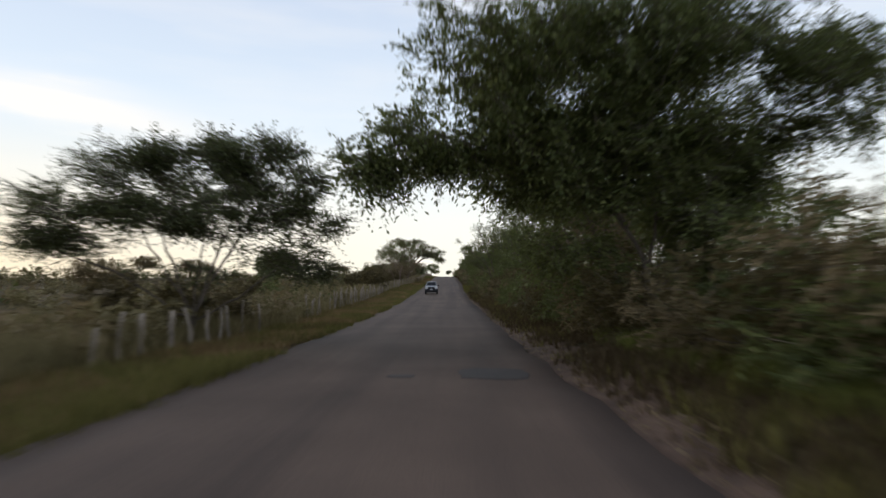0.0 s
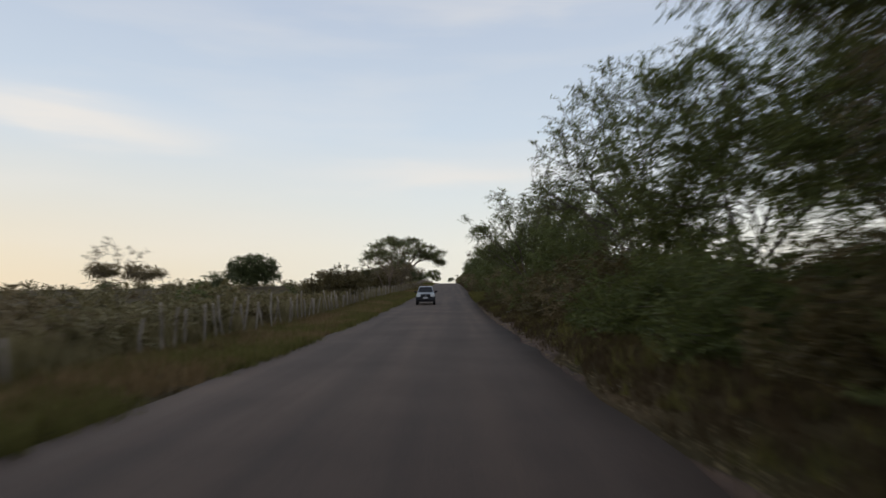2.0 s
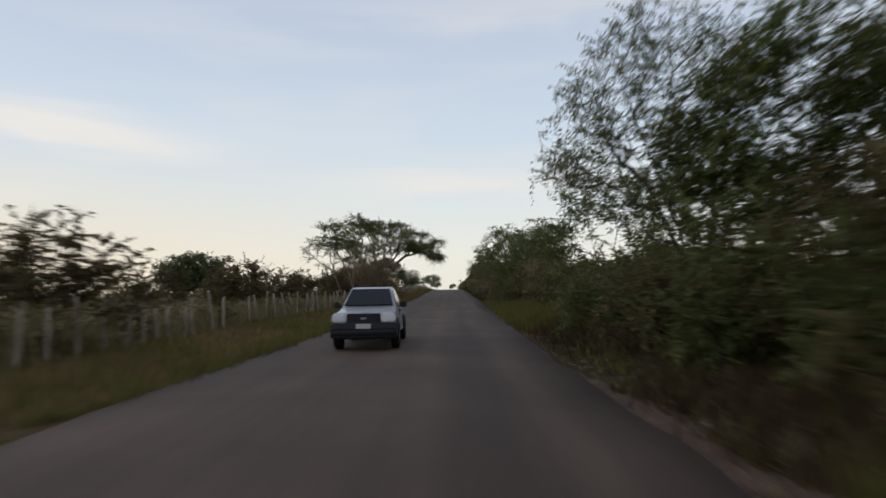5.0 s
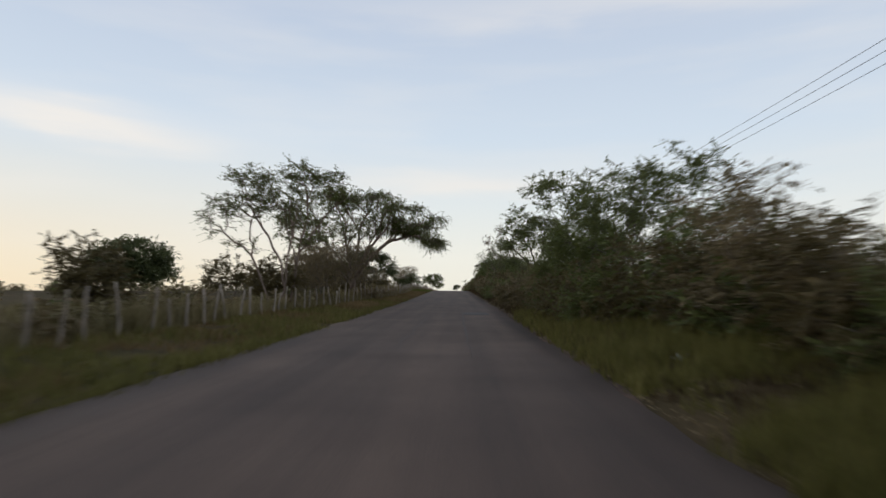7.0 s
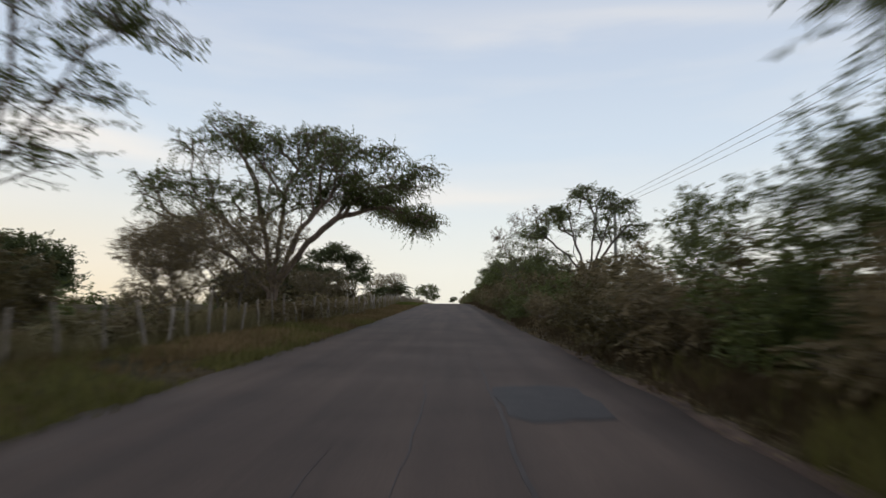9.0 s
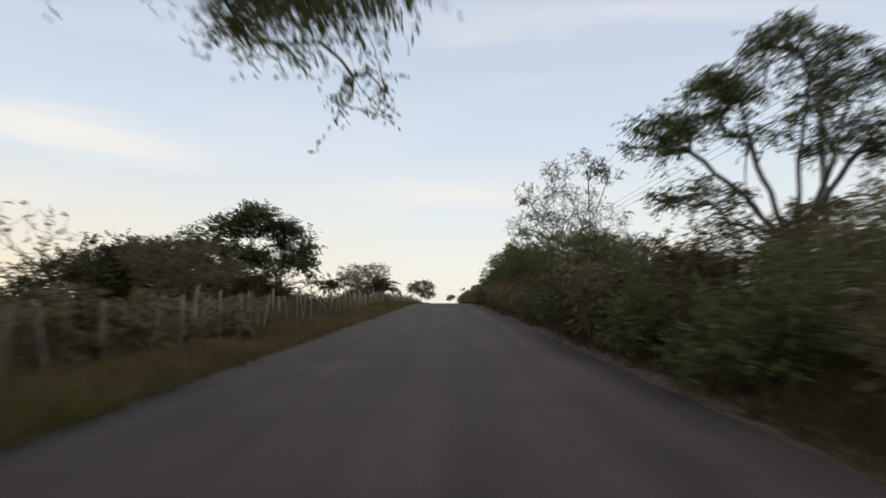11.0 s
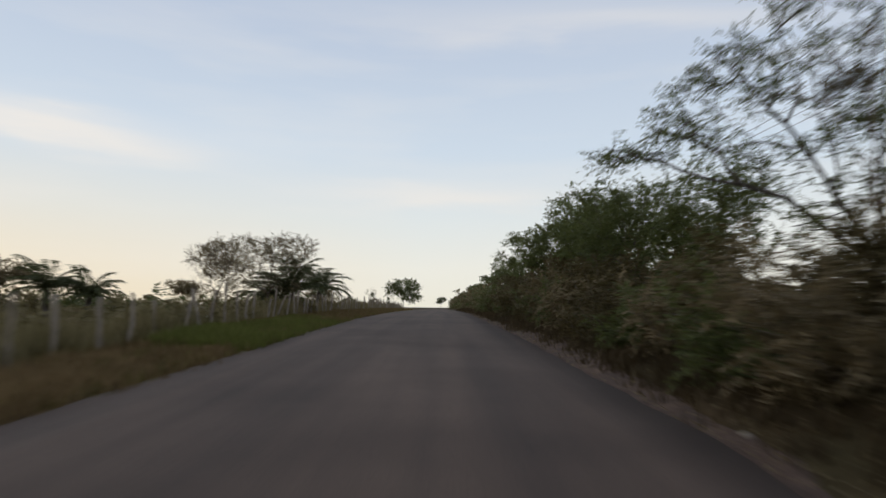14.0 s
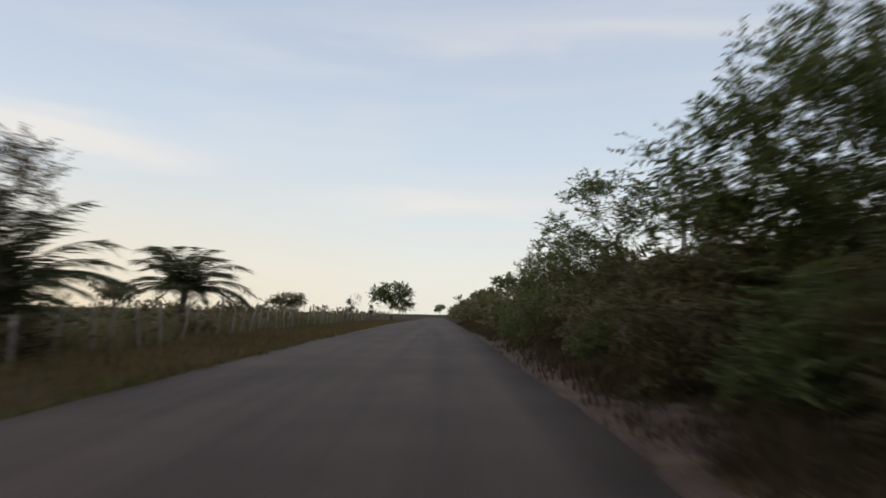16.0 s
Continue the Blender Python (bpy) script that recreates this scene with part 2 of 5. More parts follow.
def land_z(s):
    """Height of the land along the road, s metres on."""
    i = 0
    while i < len(PROFILE_S) - 2 and s > PROFILE_S[i + 1]:
        i += 1
    s0, s1, z0, z1 = PROFILE_S[i], PROFILE_S[i + 1], PROFILE_Z[i], PROFILE_Z[i + 1]

    def slope(k):
        if k <= 0 or k >= len(PROFILE_S) - 1:
            return 0.0
        return (PROFILE_Z[k + 1] - PROFILE_Z[k - 1]) / (PROFILE_S[k + 1] - PROFILE_S[k - 1])
    h = s1 - s0
    u = min(max((s - s0) / h, 0.0), 1.0)
    return ((2 * u**3 - 3 * u**2 + 1) * z0 + (u**3 - 2 * u**2 + u) * h * slope(i)
            + (-2 * u**3 + 3 * u**2) * z1 + (u**3 - u**2) * h * slope(i + 1))


def road_z(s):
    """Height of the road's crown line at s metres along it."""
    return land_z(s) - ROAD_DROP


def cross_z(x):
    """Height of the land away from the road, across it."""
    xs = (-4000, -90, -30, -11, -7, 3.0, 4.2, 6.0, 9.0, 30, 4000)
    zs = (-0.6, -0.5, -0.5, -0.42, -0.30, -0.06, 0.00, 0.12, 0.10, 0.0, 0.0)
    return float(np.interp(x, xs, zs))


def hollow(x, s):
    """The pasture falls away behind the fence as the road climbs."""
    deep = float(np.interp(s, (100, 120, 150, 175, 195, 215, 235, 280, 360), (0.0, 0.26, 0.48, 0.55, 0.72, 0.56, 0.5, 0.4, 0.0)))
    return deep * float(np.interp(x, (-28, -16, -9), (0.0, 1.0, 1.0)))


def verge_z(x, s):
    """Height against the land: the road's bed, the bank on either hand, then the open ground."""
    l, r = road_left(s), road_right(s)
    if x < 0:
        f = fence_x(s)
        at_fence = float(np.interp(s, (0, 60, 95, 300), (-0.42, -0.42, -0.22, -0.22)))
        if x <= -12.5:
            return cross_z(x) - hollow(x, s)
        return float(np.interp(x, (-12.5, f - 0.4, f + 0.6, l - 0.5, l), (cross_z(-12.5) - hollow(-12.5, s), at_fence, at_fence, -0.345, -0.37)))
    return float(np.interp(x, (r, r + 0.35, r + 1.2, r + 2.4, 9.0, 30.0, 4000.0), (-0.37, -0.33, -0.14, cross_z(r + 2.4), 0.10, 0.0, 0.0)))


def ground_z(x, s):
    far = min(1.0, max(0.0, (abs(x) - 40) / 200))
    base = land_z(s) * (1 - far) + far * min(land_z(s), 0.6)
    l, r = road_left(s) - 0.3, road_right(s) + 0.4
    rough = 0.0
    if x < l or x > r:
        edge = min(1.0, (l - x) / 2 if x < 0 else (x - r) / 2)
        rough = 0.10 * edge * noise.noise((x * 0.5, s * 0.4, 0.0))
    return base + verge_z(x, s) + rough


def mesh_object(name, verts, faces, mat, parent=None, label="", smooth=False):
    me = bpy.data.meshes.new(name)
    me.from_pydata([tuple(v) for v in verts], [], faces)
    me.materials.append(mat)
    if smooth:
        me.polygons.foreach_set("use_smooth", [True] * len(me.polygons))
    me.update()
    ob = new(name, me)
    if parent:
        ob.parent = parent
    if label:
        ob["label"] = label
    return ob


def part(name, bm, mat, parent=None, label="", smooth=False):
    """One bmesh as one mesh object under a thing."""
    me = bpy.data.meshes.new(name)
    bmesh.ops.recalc_face_normals(bm, faces=bm.faces)
    bm.to_mesh(me)
    bm.free()
    me.materials.append(mat)
    if smooth:
        me.polygons.foreach_set("use_smooth", [True] * len(me.polygons))
    ob = new(name, me)
    if parent:
        ob.parent = parent
    if label:
        ob["label"] = label
    return ob


def sheet(name, xs, ss, height, mat, label, smooth=True):
    verts = [(x, s, height(x, s)) for s in ss for x in xs]
    n = len(xs)
    faces = [(j * n + i, j * n + i + 1, (j + 1) * n + i + 1, (j + 1) * n + i) for j in range(len(ss) - 1) for i in range(n - 1)]
    return tagged(mesh_object(name, verts, faces, mat, smooth=smooth), label, "ground", kind="structure")


GX = [-4000, -1200, -400, -150, -80, -50, -35, -25, -20, -16, -14, -12.5, -11.2, -10, -9, -8.4, -7.8, -7.2, -6.5, -5.9, -5.4, -5.1, -4.8, -4.4, -4.0, -1, 1,
      2.1, 2.4, 2.7, 3.0, 3.3, 3.6, 4.0, 4.5, 5.4, 6.4, 7.6, 9, 11, 14, 18, 25, 40, 80, 200, 600, 4000]
GS = [-800, -200, -60] + [-30 + 1.5 * i for i in range(190)] + [260 + 10 * i for i in range(36)] + [650, 800, 1200, 2000, 4500]
ground = sheet("ground", GX, GS, ground_z, MAT["soil"], "rough roadside earth with dry grass and weeds")

RS = [-60 + 1.0 * i for i in range(341)] + [285 + 5 * i for i in range(70)]


def build_road():
    n_across = 9
    verts, faces = [], []
    for s in RS:
        l = road_left(s) + 0.16 * noise.noise((0.0, s * 0.45, 3.0)) + 0.07 * noise.noise((0.0, s * 1.7, 7.0))
        r = road_right(s) + 0.20 * noise.noise((5.0, s * 0.40, 3.0)) + 0.09 * noise.noise((5.0, s * 1.6, 7.0))
        row = [(l, -0.10)] + [(l + (r - l) * k / (n_across - 1), 0.02 * (1 - (2 * k / (n_across - 1) - 1) ** 2)) for k in range(n_across)] + [(r, -0.10)]
        for x, dz in row:
            verts.append((x, s, road_z(s) + dz))
    w = n_across + 2
    for j in range(len(RS) - 1):
        for i in range(w - 1):
            faces.append((j * w + i, j * w + i + 1, (j + 1) * w + i + 1, (j + 1) * w + i))
    return tagged(mesh_object("road", verts, faces, MAT["asphalt"], smooth=True),
                  "worn unmarked grey asphalt country road with ragged edges", "road", kind="structure")


road = build_road()


def road_patch(x, s, w, l, seed):
    rnd = random.Random(seed)
    bm = bmesh.new()
    ring = []
    n = 18
    for k in range(n):
        a = 2 * math.pi * k / n
        c, si = math.cos(a), math.sin(a)
        q = 1.0 / max(abs(c), abs(si)) ** 0.75
        px, ps = x + w / 2 * c * q * rnd.uniform(0.9, 1.08), s + l / 2 * si * q * rnd.uniform(0.9, 1.08)
        ring.append((px, ps))
    top = [bm.verts.new((a, b, road_z(b) + 0.028)) for a, b in ring]
    bot = [bm.verts.new((x + (a - x) * 1.05, s + (b - s) * 1.05, road_z(b) - 0.02)) for a, b in ring]
    bm.faces.new(top)
    for k in range(n):
        bm.faces.new((top[k], bot[k], bot[(k + 1) % n], top[(k + 1) % n]))
    return tagged(part("road_patch", bm, MAT["patch"]), "dark tar repair patch in the asphalt", "road patch", "road patches", "structure")


for i, (x, s, w, l) in enumerate(((0.93, 11.9, 1.3, 1.5), (-0.83, 11.5, 0.5, 0.4), (1.3, 131.0, 1.5, 3.2))):
    road_patch(x, s, w, l, i)


def tar_seam(x, s0, s1, width, seed):
    """A wandering tar-filled crack along the road."""
    verts, faces = [], []
    n = int((s1 - s0) / 0.4)
    for k in range(n + 1):
        s = s0 + (s1 - s0) * k / n
        c = x + 0.14 * noise.noise((seed, s * 0.35, 0.0)) + 0.05 * noise.noise((seed, s * 1.6, 5.0))
        w = width * (0.55 + 0.6 * abs(noise.noise((seed, s * 0.9, 9.0)))) * min(1.0, 4 * k / n + 0.1, 4 * (1 - k / n) + 0.1)
        for q, dz in ((-1.3, 0.0), (-0.8, 0.024), (0.8, 0.024), (1.3, 0.0)):
            verts.append((c + q * w / 2, s, road_z(s) + dz))
    for k in range(n):
        for q in range(3):
            faces.append((4 * k + q, 4 * k + q + 1, 4 * k + q + 5, 4 * k + q + 4))
    return tagged(mesh_object("tar_seam", verts, faces, MAT["seam"]), "dark tar-filled crack along the asphalt", "road crack", "tar seams", "structure")


for i, (x, s0, s1, w) in enumerate(((0.5, 108, 137, 0.10), (-1.4, 110, 128, 0.07), (-0.6, 126, 134, 0.05))):
    tar_seam(x, s0, s1, w, float(i) * 3.1)


def shoulder(s0, s1, x0, x1, seed):
    """A strip of bare sand along the road's edge."""
    verts, faces = [], []
    n = int((s1 - s0) * 2.5)
    ss = [s0 + (s1 - s0) * k / n for k in range(n + 1)]
    for s in ss:
        u = (s - s0) / (s1 - s0)
        fade = min(1.0, 5 * u, 5 * (1 - u))
        a = road_right(s) + x0 + 0.1 * noise.noise((seed, s * 0.8, 1.0))
        b = road_right(s) + x0 + 0.1 + (x1 - x0) * fade * max(0.05, 0.62 + 0.55 * noise.noise((seed + 9.0, s * 0.35, 1.0)) + 0.35 * noise.noise((seed + 4.0, s * 1.3, 1.0)))
        for k in range(5):
            x = a + (b - a) * k / 4
            verts.append((x, s, ground_z(x, s) + (0.035 if 0 < k < 4 else -0.03) + 0.02 * noise.noise((x * 3, s * 2, seed))))
    for j in range(n):
        for i in range(4):
            faces.append((j * 5 + i, j * 5 + i + 1, (j + 1) * 5 + i + 1, (j + 1) * 5 + i))
    return tagged(mesh_object("dirt_shoulder", verts, faces, MAT["sand"], smooth=True),
                  "strip of bare pale sandy earth beside the asphalt", "shoulder", "dirt shoulders", "structure")


for i, (a, b, w) in enumerate(((2, 34, 2.4), (36, 82, 1.3), (100, 150, 0.7), (152, 196, 1.4), (190, 262, 2.3))):
    shoulder(a, b, -0.15, w * 0.8, float(i))


# ---------------------------------------------------------------- plants
def leaf_mesh(name, centres, dirs, length, width, mat, parent, rs, label="", facing=None, simple=False):
    """Small pointed leaves, one quad each, at centres, along dirs."""
    n = len(centres)
    d = dirs / (np.linalg.norm(dirs, axis=1, keepdims=True) + 1e-9)
    up = rs.normal(size=(n, 3))
    if facing is not None:
        up = up * 0.45 + facing
    side = np.cross(d, up)
    side /= np.linalg.norm(side, axis=1, keepdims=True) + 1e-9
    ln = (length * rs.uniform(0.6, 1.3, n))[:, None]
    wd = (width * rs.uniform(0.6, 1.3, n))[:, None]
    k = 3 if simple else 4
    v = np.empty((n, k, 3))
    if simple:
        v[:, 0] = centres + side * wd * 0.5
        v[:, 1] = centres + d * ln
        v[:, 2] = centres - side * wd * 0.5
    else:
        v[:, 0] = centres
        v[:, 1] = centres + d * ln * 0.5 + side * wd * 0.5
        v[:, 2] = centres + d * ln
        v[:, 3] = centres + d * ln * 0.5 - side * wd * 0.5
    me = bpy.data.meshes.new(name)
    me.vertices.add(n * k)
    me.vertices.foreach_set("co", v.ravel())
    me.loops.add(n * k)
    me.loops.foreach_set("vertex_index", np.arange(n * k))
    me.polygons.add(n)
    me.polygons.foreach_set("loop_start", np.arange(n) * k)
    me.polygons.foreach_set("loop_total", np.full(n, k))
    me.update(calc_edges=True)
    me.materials.append(mat)
    ob = new(name, me)
    ob.parent = parent
    if label:
        ob["label"] = label
    return ob


def tube_mesh(name, pos, par, rad, mat, parent, min_rad=0.0, sprays=()):
    """Limbs as tapered tubes from every node to its parent node."""
    V, Fc = [], []
    for i in range(1, len(pos)):
        a, b = pos[par[i]], pos[i]
        ra, rb = min(rad[par[i]], rad[i] * 1.35), rad[i]
        if rb < min_rad:
            continue
        k = 7 if rb > 0.06 else (4 if rb > 0.02 else 3)
        d = b - a
        ln = np.linalg.norm(d)
        if ln < 1e-5:
            continue
        d = d / ln
        h = np.array((0.0, 0.0, 1.0)) if abs(d[2]) < 0.9 else np.array((1.0, 0.0, 0.0))
        u = np.cross(d, h)
        u /= np.linalg.norm(u)
        w = np.cross(d, u)
        base = len(V)
        for q, r in ((a, ra), (b, rb)):
            for m in range(k):
                t = 2 * math.pi * m / k
                V.append(q + r * (math.cos(t) * u + math.sin(t) * w))
        for m in range(k):
            Fc.append((base + m, base + (m + 1) % k, base + k + (m + 1) % k, base + k + m))
    for a, m, z in sprays:
        w = np.array((0.004, -0.003, 0.005))
        base = len(V)
        V += [a - w, a + w, m + w, m - w, z]
        Fc += [(base, base + 1, base + 2, base + 3), (base + 3, base + 2, base + 4)]
    me = bpy.data.meshes.new(name)
    me.from_pydata([tuple(v) for v in V], [], Fc)
    me.materials.append(mat)
    me.polygons.foreach_set("use_smooth", [True] * len(me.polygons))
    me.update()
    ob = new(name, me)
    ob.parent = parent
    return ob


def skeleton(stems, lobes, tips, rs, step=0.45, wander=0.07, tip_rad=0.006, power=2.3):
    """Limbs that reach from the stems to tips scattered in the crown's lobes (x, y, z, rx, ry, rz, weight)."""
    pos, par = [np.zeros(3)], [0]
    for stem in stems:
        prev, last = 0, pos[0]
        for p in stem:
            p = np.array(p, float)
            n = max(1, int(np.linalg.norm(p - last) / step))
            for k in range(1, n + 1):
                q = last + (p - last) * k / n + rs.normal(size=3) * 0.03
                pos.append(q)
                par.append(prev)
                prev = len(pos) - 1
            last = p
    wts = np.array([l[6] for l in lobes], float)
    wts /= wts.sum()
    targets = []
    for _ in range(tips):
        l = lobes[rs.choice(len(lobes), p=wts)]
        v = rs.normal(size=3)
        v /= np.linalg.norm(v)
        r = rs.uniform(0.35, 1.0) ** 0.6
        targets.append(np.array(l[:3]) + v * r * np.array(l[3:6]))
    targets = np.array(targets)
    targets = targets[targets[:, 2] > 0.15]
    fork = pos[-1] if len(stems) == 1 else np.mean([pos[-1], pos[0]], axis=0)
    order = np.argsort(np.linalg.norm(targets - fork, axis=1))
    P = np.zeros((len(targets) * 40 + len(pos) + 10, 3))
    P[:len(pos)] = pos
    count = len(pos)
    run = np.zeros(len(P))
    for i in range(1, count):
        run[i] = run[par[i]] + np.linalg.norm(P[i] - P[par[i]])
    ends = []
    for t in targets[order]:
        d = t - P[:count]
        dist = np.linalg.norm(d, axis=1)
        cost = dist + 0.42 * run[:count] + 0.5 * np.maximum(0, P[:count, 2] - t[2])
        cost[0] += 2.5
        j = int(np.argmin(cost))
        ln = dist[j]
        n = max(1, int(ln / step))
        a, prev = P[j].copy(), j
        grow = P[j] - P[par[j]]
        gl = np.linalg.norm(grow)
        bend = grow / gl * ln * 0.25 if gl > 1e-6 else np.zeros(3)
        for k in range(1, n + 1):
            u = k / n
            q = a + (t - a) * u + bend * (u * (1 - u)) * 2 + rs.normal(size=3) * wander * ln * u * (1 - u)
            if count >= len(P):
                break
            P[count] = q
            run[count] = run[prev] + np.linalg.norm(q - P[prev])
            par.append(prev)
            prev = count
            count += 1
        ends.append(prev)
    P = P[:count]
    area = np.zeros(count)
    kids = np.zeros(count, int)
    for i in range(1, count):
        kids[par[i]] += 1
    area[kids == 0] = tip_rad ** power
    for i in range(count - 1, 0, -1):
        if area[i] == 0:
            area[i] = tip_rad ** power
        area[par[i]] += area[i]
    return P, par, area ** (1 / power), ends


def puffed(lobes, k, rs):
    """Every lobe of a crown broken into k smaller flat clumps, with gaps between them."""
    out = []
    for l in lobes:
        for _ in range(k):
            v = rs.normal(size=3)
            v /= np.linalg.norm(v)
            c = np.array(l[:3]) + v * np.array(l[3:6]) * rs.uniform(0.5, 0.95)
            r = np.array(l[3:6]) * rs.uniform(0.32, 0.55)
            r[2] = min(r[2], 0.6 * r[0])
            out.append((*c, *r, 0.55 * l[6] / k))
        out.append((*l[:6], 0.45 * l[6]))
    return out


def tree(name, stems, lobes, tips, seed, leaves=40, clump=0.45, leaf=(0.10, 0.045), droop=0.2, leaf_mat="leaf", bark="bark",
         flatten=0.55, tip_rad=0.006, min_rad=0.0, step=0.45, simple=False, puffs=0):
    """A tree or bush at the origin: trunk with limbs, and a crown of single leaves round the twigs' ends."""
    rs = np.random.RandomState(seed)
    root = new(name)
    if puffs:
        lobes = puffed(lobes, puffs, rs)
    P, par, rad, ends = skeleton(stems, lobes, tips, rs, step=step, tip_rad=tip_rad)
    rad[:3] *= (1.35, 1.2, 1.08)
    sprays = []
    if leaves:
        par_a = np.array(par)
        c, d, f = [], [], []
        per = 9
        for e in ends:
            tip, back = P[e], P[par_a[e]]
            out = tip - back
            out /= np.linalg.norm(out) + 1e-9
            for _ in range(max(1, int(round(leaves * rs.uniform(0.55, 1.4) / per)))):
                way = out * 0.5 + rs.normal(size=3) * (0.75, 0.75, flatten * 0.8)
                way /= np.linalg.norm(way) + 1e-9
                start = tip + (back - tip) * rs.rand() * 0.9 + rs.normal(size=3) * clump * 0.16
                ln = clump * rs.uniform(0.7, 1.5)
                t = (np.arange(per) + rs.rand()) / per
                pts = start + way * (t * ln)[:, None]
                pts[:, 2] -= droop * clump * t ** 2
                side = np.cross(way, (0, 0, 1.0)) + rs.normal(size=3) * 0.3
                side /= np.linalg.norm(side) + 1e-9
                flip = np.where(np.arange(per) % 2, 1.0, -1.0)[:, None]
                dirs = way * 0.55 + side * flip * 0.75 + rs.normal(size=(per, 3)) * 0.22
                dirs[:, 2] -= droop * 0.9
                c.append(pts)
                sprays.append((tip + (back - tip) * 0.2, pts[per // 2], pts[-1]))
                d.append(dirs)
                f.append(np.tile(np.cross(side, way), (per, 1)))
        leaf_mesh("crown", np.concatenate(c), np.concatenate(d), leaf[0], leaf[1], MAT[leaf_mat], root, rs, facing=np.concatenate(f), simple=simple)
    tube_mesh("trunk", P, par, rad, MAT[bark], root, min_rad, [] if min_rad or simple else sprays)
    return root


def plant(ob, x, s, label, category="tree", group="", turn=0.0, sink=0.05, scale=1.0, squash=1.0):
    ob.matrix_basis = pose(x, s, ground_z(x, s) - sink, 0, 0, turn) @ Matrix.Diagonal((scale, scale, scale * squash, 1))
    return tagged(ob, label, category, group)


def again(ob, x, s, turn, scale, sink=0.05, label="", squash=1.0):
    c = copy_thing(ob, pose(x, s, ground_z(x, s) - sink, 0, 0, turn) @ Matrix.Diagonal((scale, scale, scale * squash, 1)))
    if label:
        c["label"] = label
    return c


def scatter(name, label, category, protos, spots):
    """Many small plants joined into one mesh of kind stuff: spots are (proto index, x, s, turn, scale, squash)."""
    made = []
    for piece in ("crown", "trunk"):
        src = []
        for p in protos:
            me = [c for c in p.children if c.name.startswith(piece)][0].data
            co = np.empty(len(me.vertices) * 3)
            me.vertices.foreach_get("co", co)
            tot = np.empty(len(me.polygons), int)
            me.polygons.foreach_get("loop_total", tot)
            vi = np.empty(len(me.loops), int)
            me.loops.foreach_get("vertex_index", vi)
            src.append((co.reshape(-1, 3), tot, vi, me.materials[0]))
        mats = []
        for q in src:
            if q[3] not in mats:
                mats.append(q[3])
        V, L, T, M, base = [], [], [], [], 0
        for i, x, s_, turn, k, sq in spots:
            co, tot, vi, mt = src[i]
            c, si = math.cos(radians(turn)), math.sin(radians(turn))
            rot = np.array(((c, -si, 0), (si, c, 0), (0, 0, sq))) * k
            V.append(co @ rot.T + (x, s_, ground_z(x, s_) - 0.05))
            L.append(vi + base)
            T.append(tot)
            M.append(np.full(len(tot), mats.index(mt)))
            base += len(co)
        V, L, T, M = (np.concatenate(q) for q in (V, L, T, M))
        me = bpy.data.meshes.new(name if piece == "crown" else name + "_stems")
        me.vertices.add(len(V))
        me.vertices.foreach_set("co", V.ravel())
        me.loops.add(len(L))
        me.loops.foreach_set("vertex_index", L)
        me.polygons.add(len(T))
        me.polygons.foreach_set("loop_start", np.cumsum(T) - T)
        me.polygons.foreach_set("loop_total", T)
        me.update(calc_edges=True)
        for m in mats:
            me.materials.append(m)
        me.polygons.foreach_set("material_index", M)
        ob = new(me.name, me)
        tagged(ob, label if piece == "crown" else "bare stems of " + label, category, kind="stuff")
        made.append(ob)
    return made

# ---------------------------------------------------------------- trees on the fence side
spreading = tree("tree", [[(0.2, 0, 0.8), (-1.2, 0.4, 2.6), (-2.2, 0.4, 4.2)], [(0.1, 0, 0.9), (1.3, -0.3, 2.8), (2.2, -0.2, 4.0)], [(0, 0.1, 0.9), (0.1, 0.6, 3.2)],
                          [(-0.1, 0, 0.8), (-2.2, -0.3, 2.2), (-4.4, -0.2, 3.0)], [(0.2, 0, 0.7), (2.2, 0.3, 2.0), (3.4, 0.2, 3.0)], [(0, -0.1, 0.9), (-0.6, -0.7, 3.4)], [(0.1, 0, 0.9), (0.8, 0.9, 3.6)]],
                 [(-3.4, 0, 4.4, 1.7, 2.2, 0.9, 2.2), (-1.9, 0.3, 5.6, 1.6, 2.2, 0.8, 3.2), (0.2, 0.2, 5.4, 1.8, 2.3, 1.0, 3.8), (1.8, 0, 6.0, 1.2, 1.6, 0.6, 1.3), (2.6, 0, 4.9, 1.5, 2.1, 1.0, 2.6),
                  (3.6, -0.2, 3.7, 1.1, 1.6, 0.9, 1.6), (3.7, 0, 2.4, 1.0, 1.2, 0.5, 0.8), (-4.7, 0, 3.3, 1.0, 1.3, 0.45, 0.9), (-3.6, 0, 3.2, 1.4, 1.6, 0.5, 0.9), (0.6, 0, 4.1, 2.4, 2.2, 0.7, 2.8),
                  (-1.2, 0, 4.0, 2.0, 2.0, 0.6, 2.3), (2.2, 0, 2.6, 1.4, 1.4, 0.5, 0.7), (-0.5, 0.5, 2.2, 2.6, 1.6, 0.4, 0.5)],
                 740, 11, leaves=100, clump=0.55, leaf=(0.12, 0.05), flatten=0.35, leaf_mat="dark_leaf", puffs=5)
plant(spreading, -8.4, 20.0, "spreading many-stemmed dark green tree beside the fence", scale=1.07)

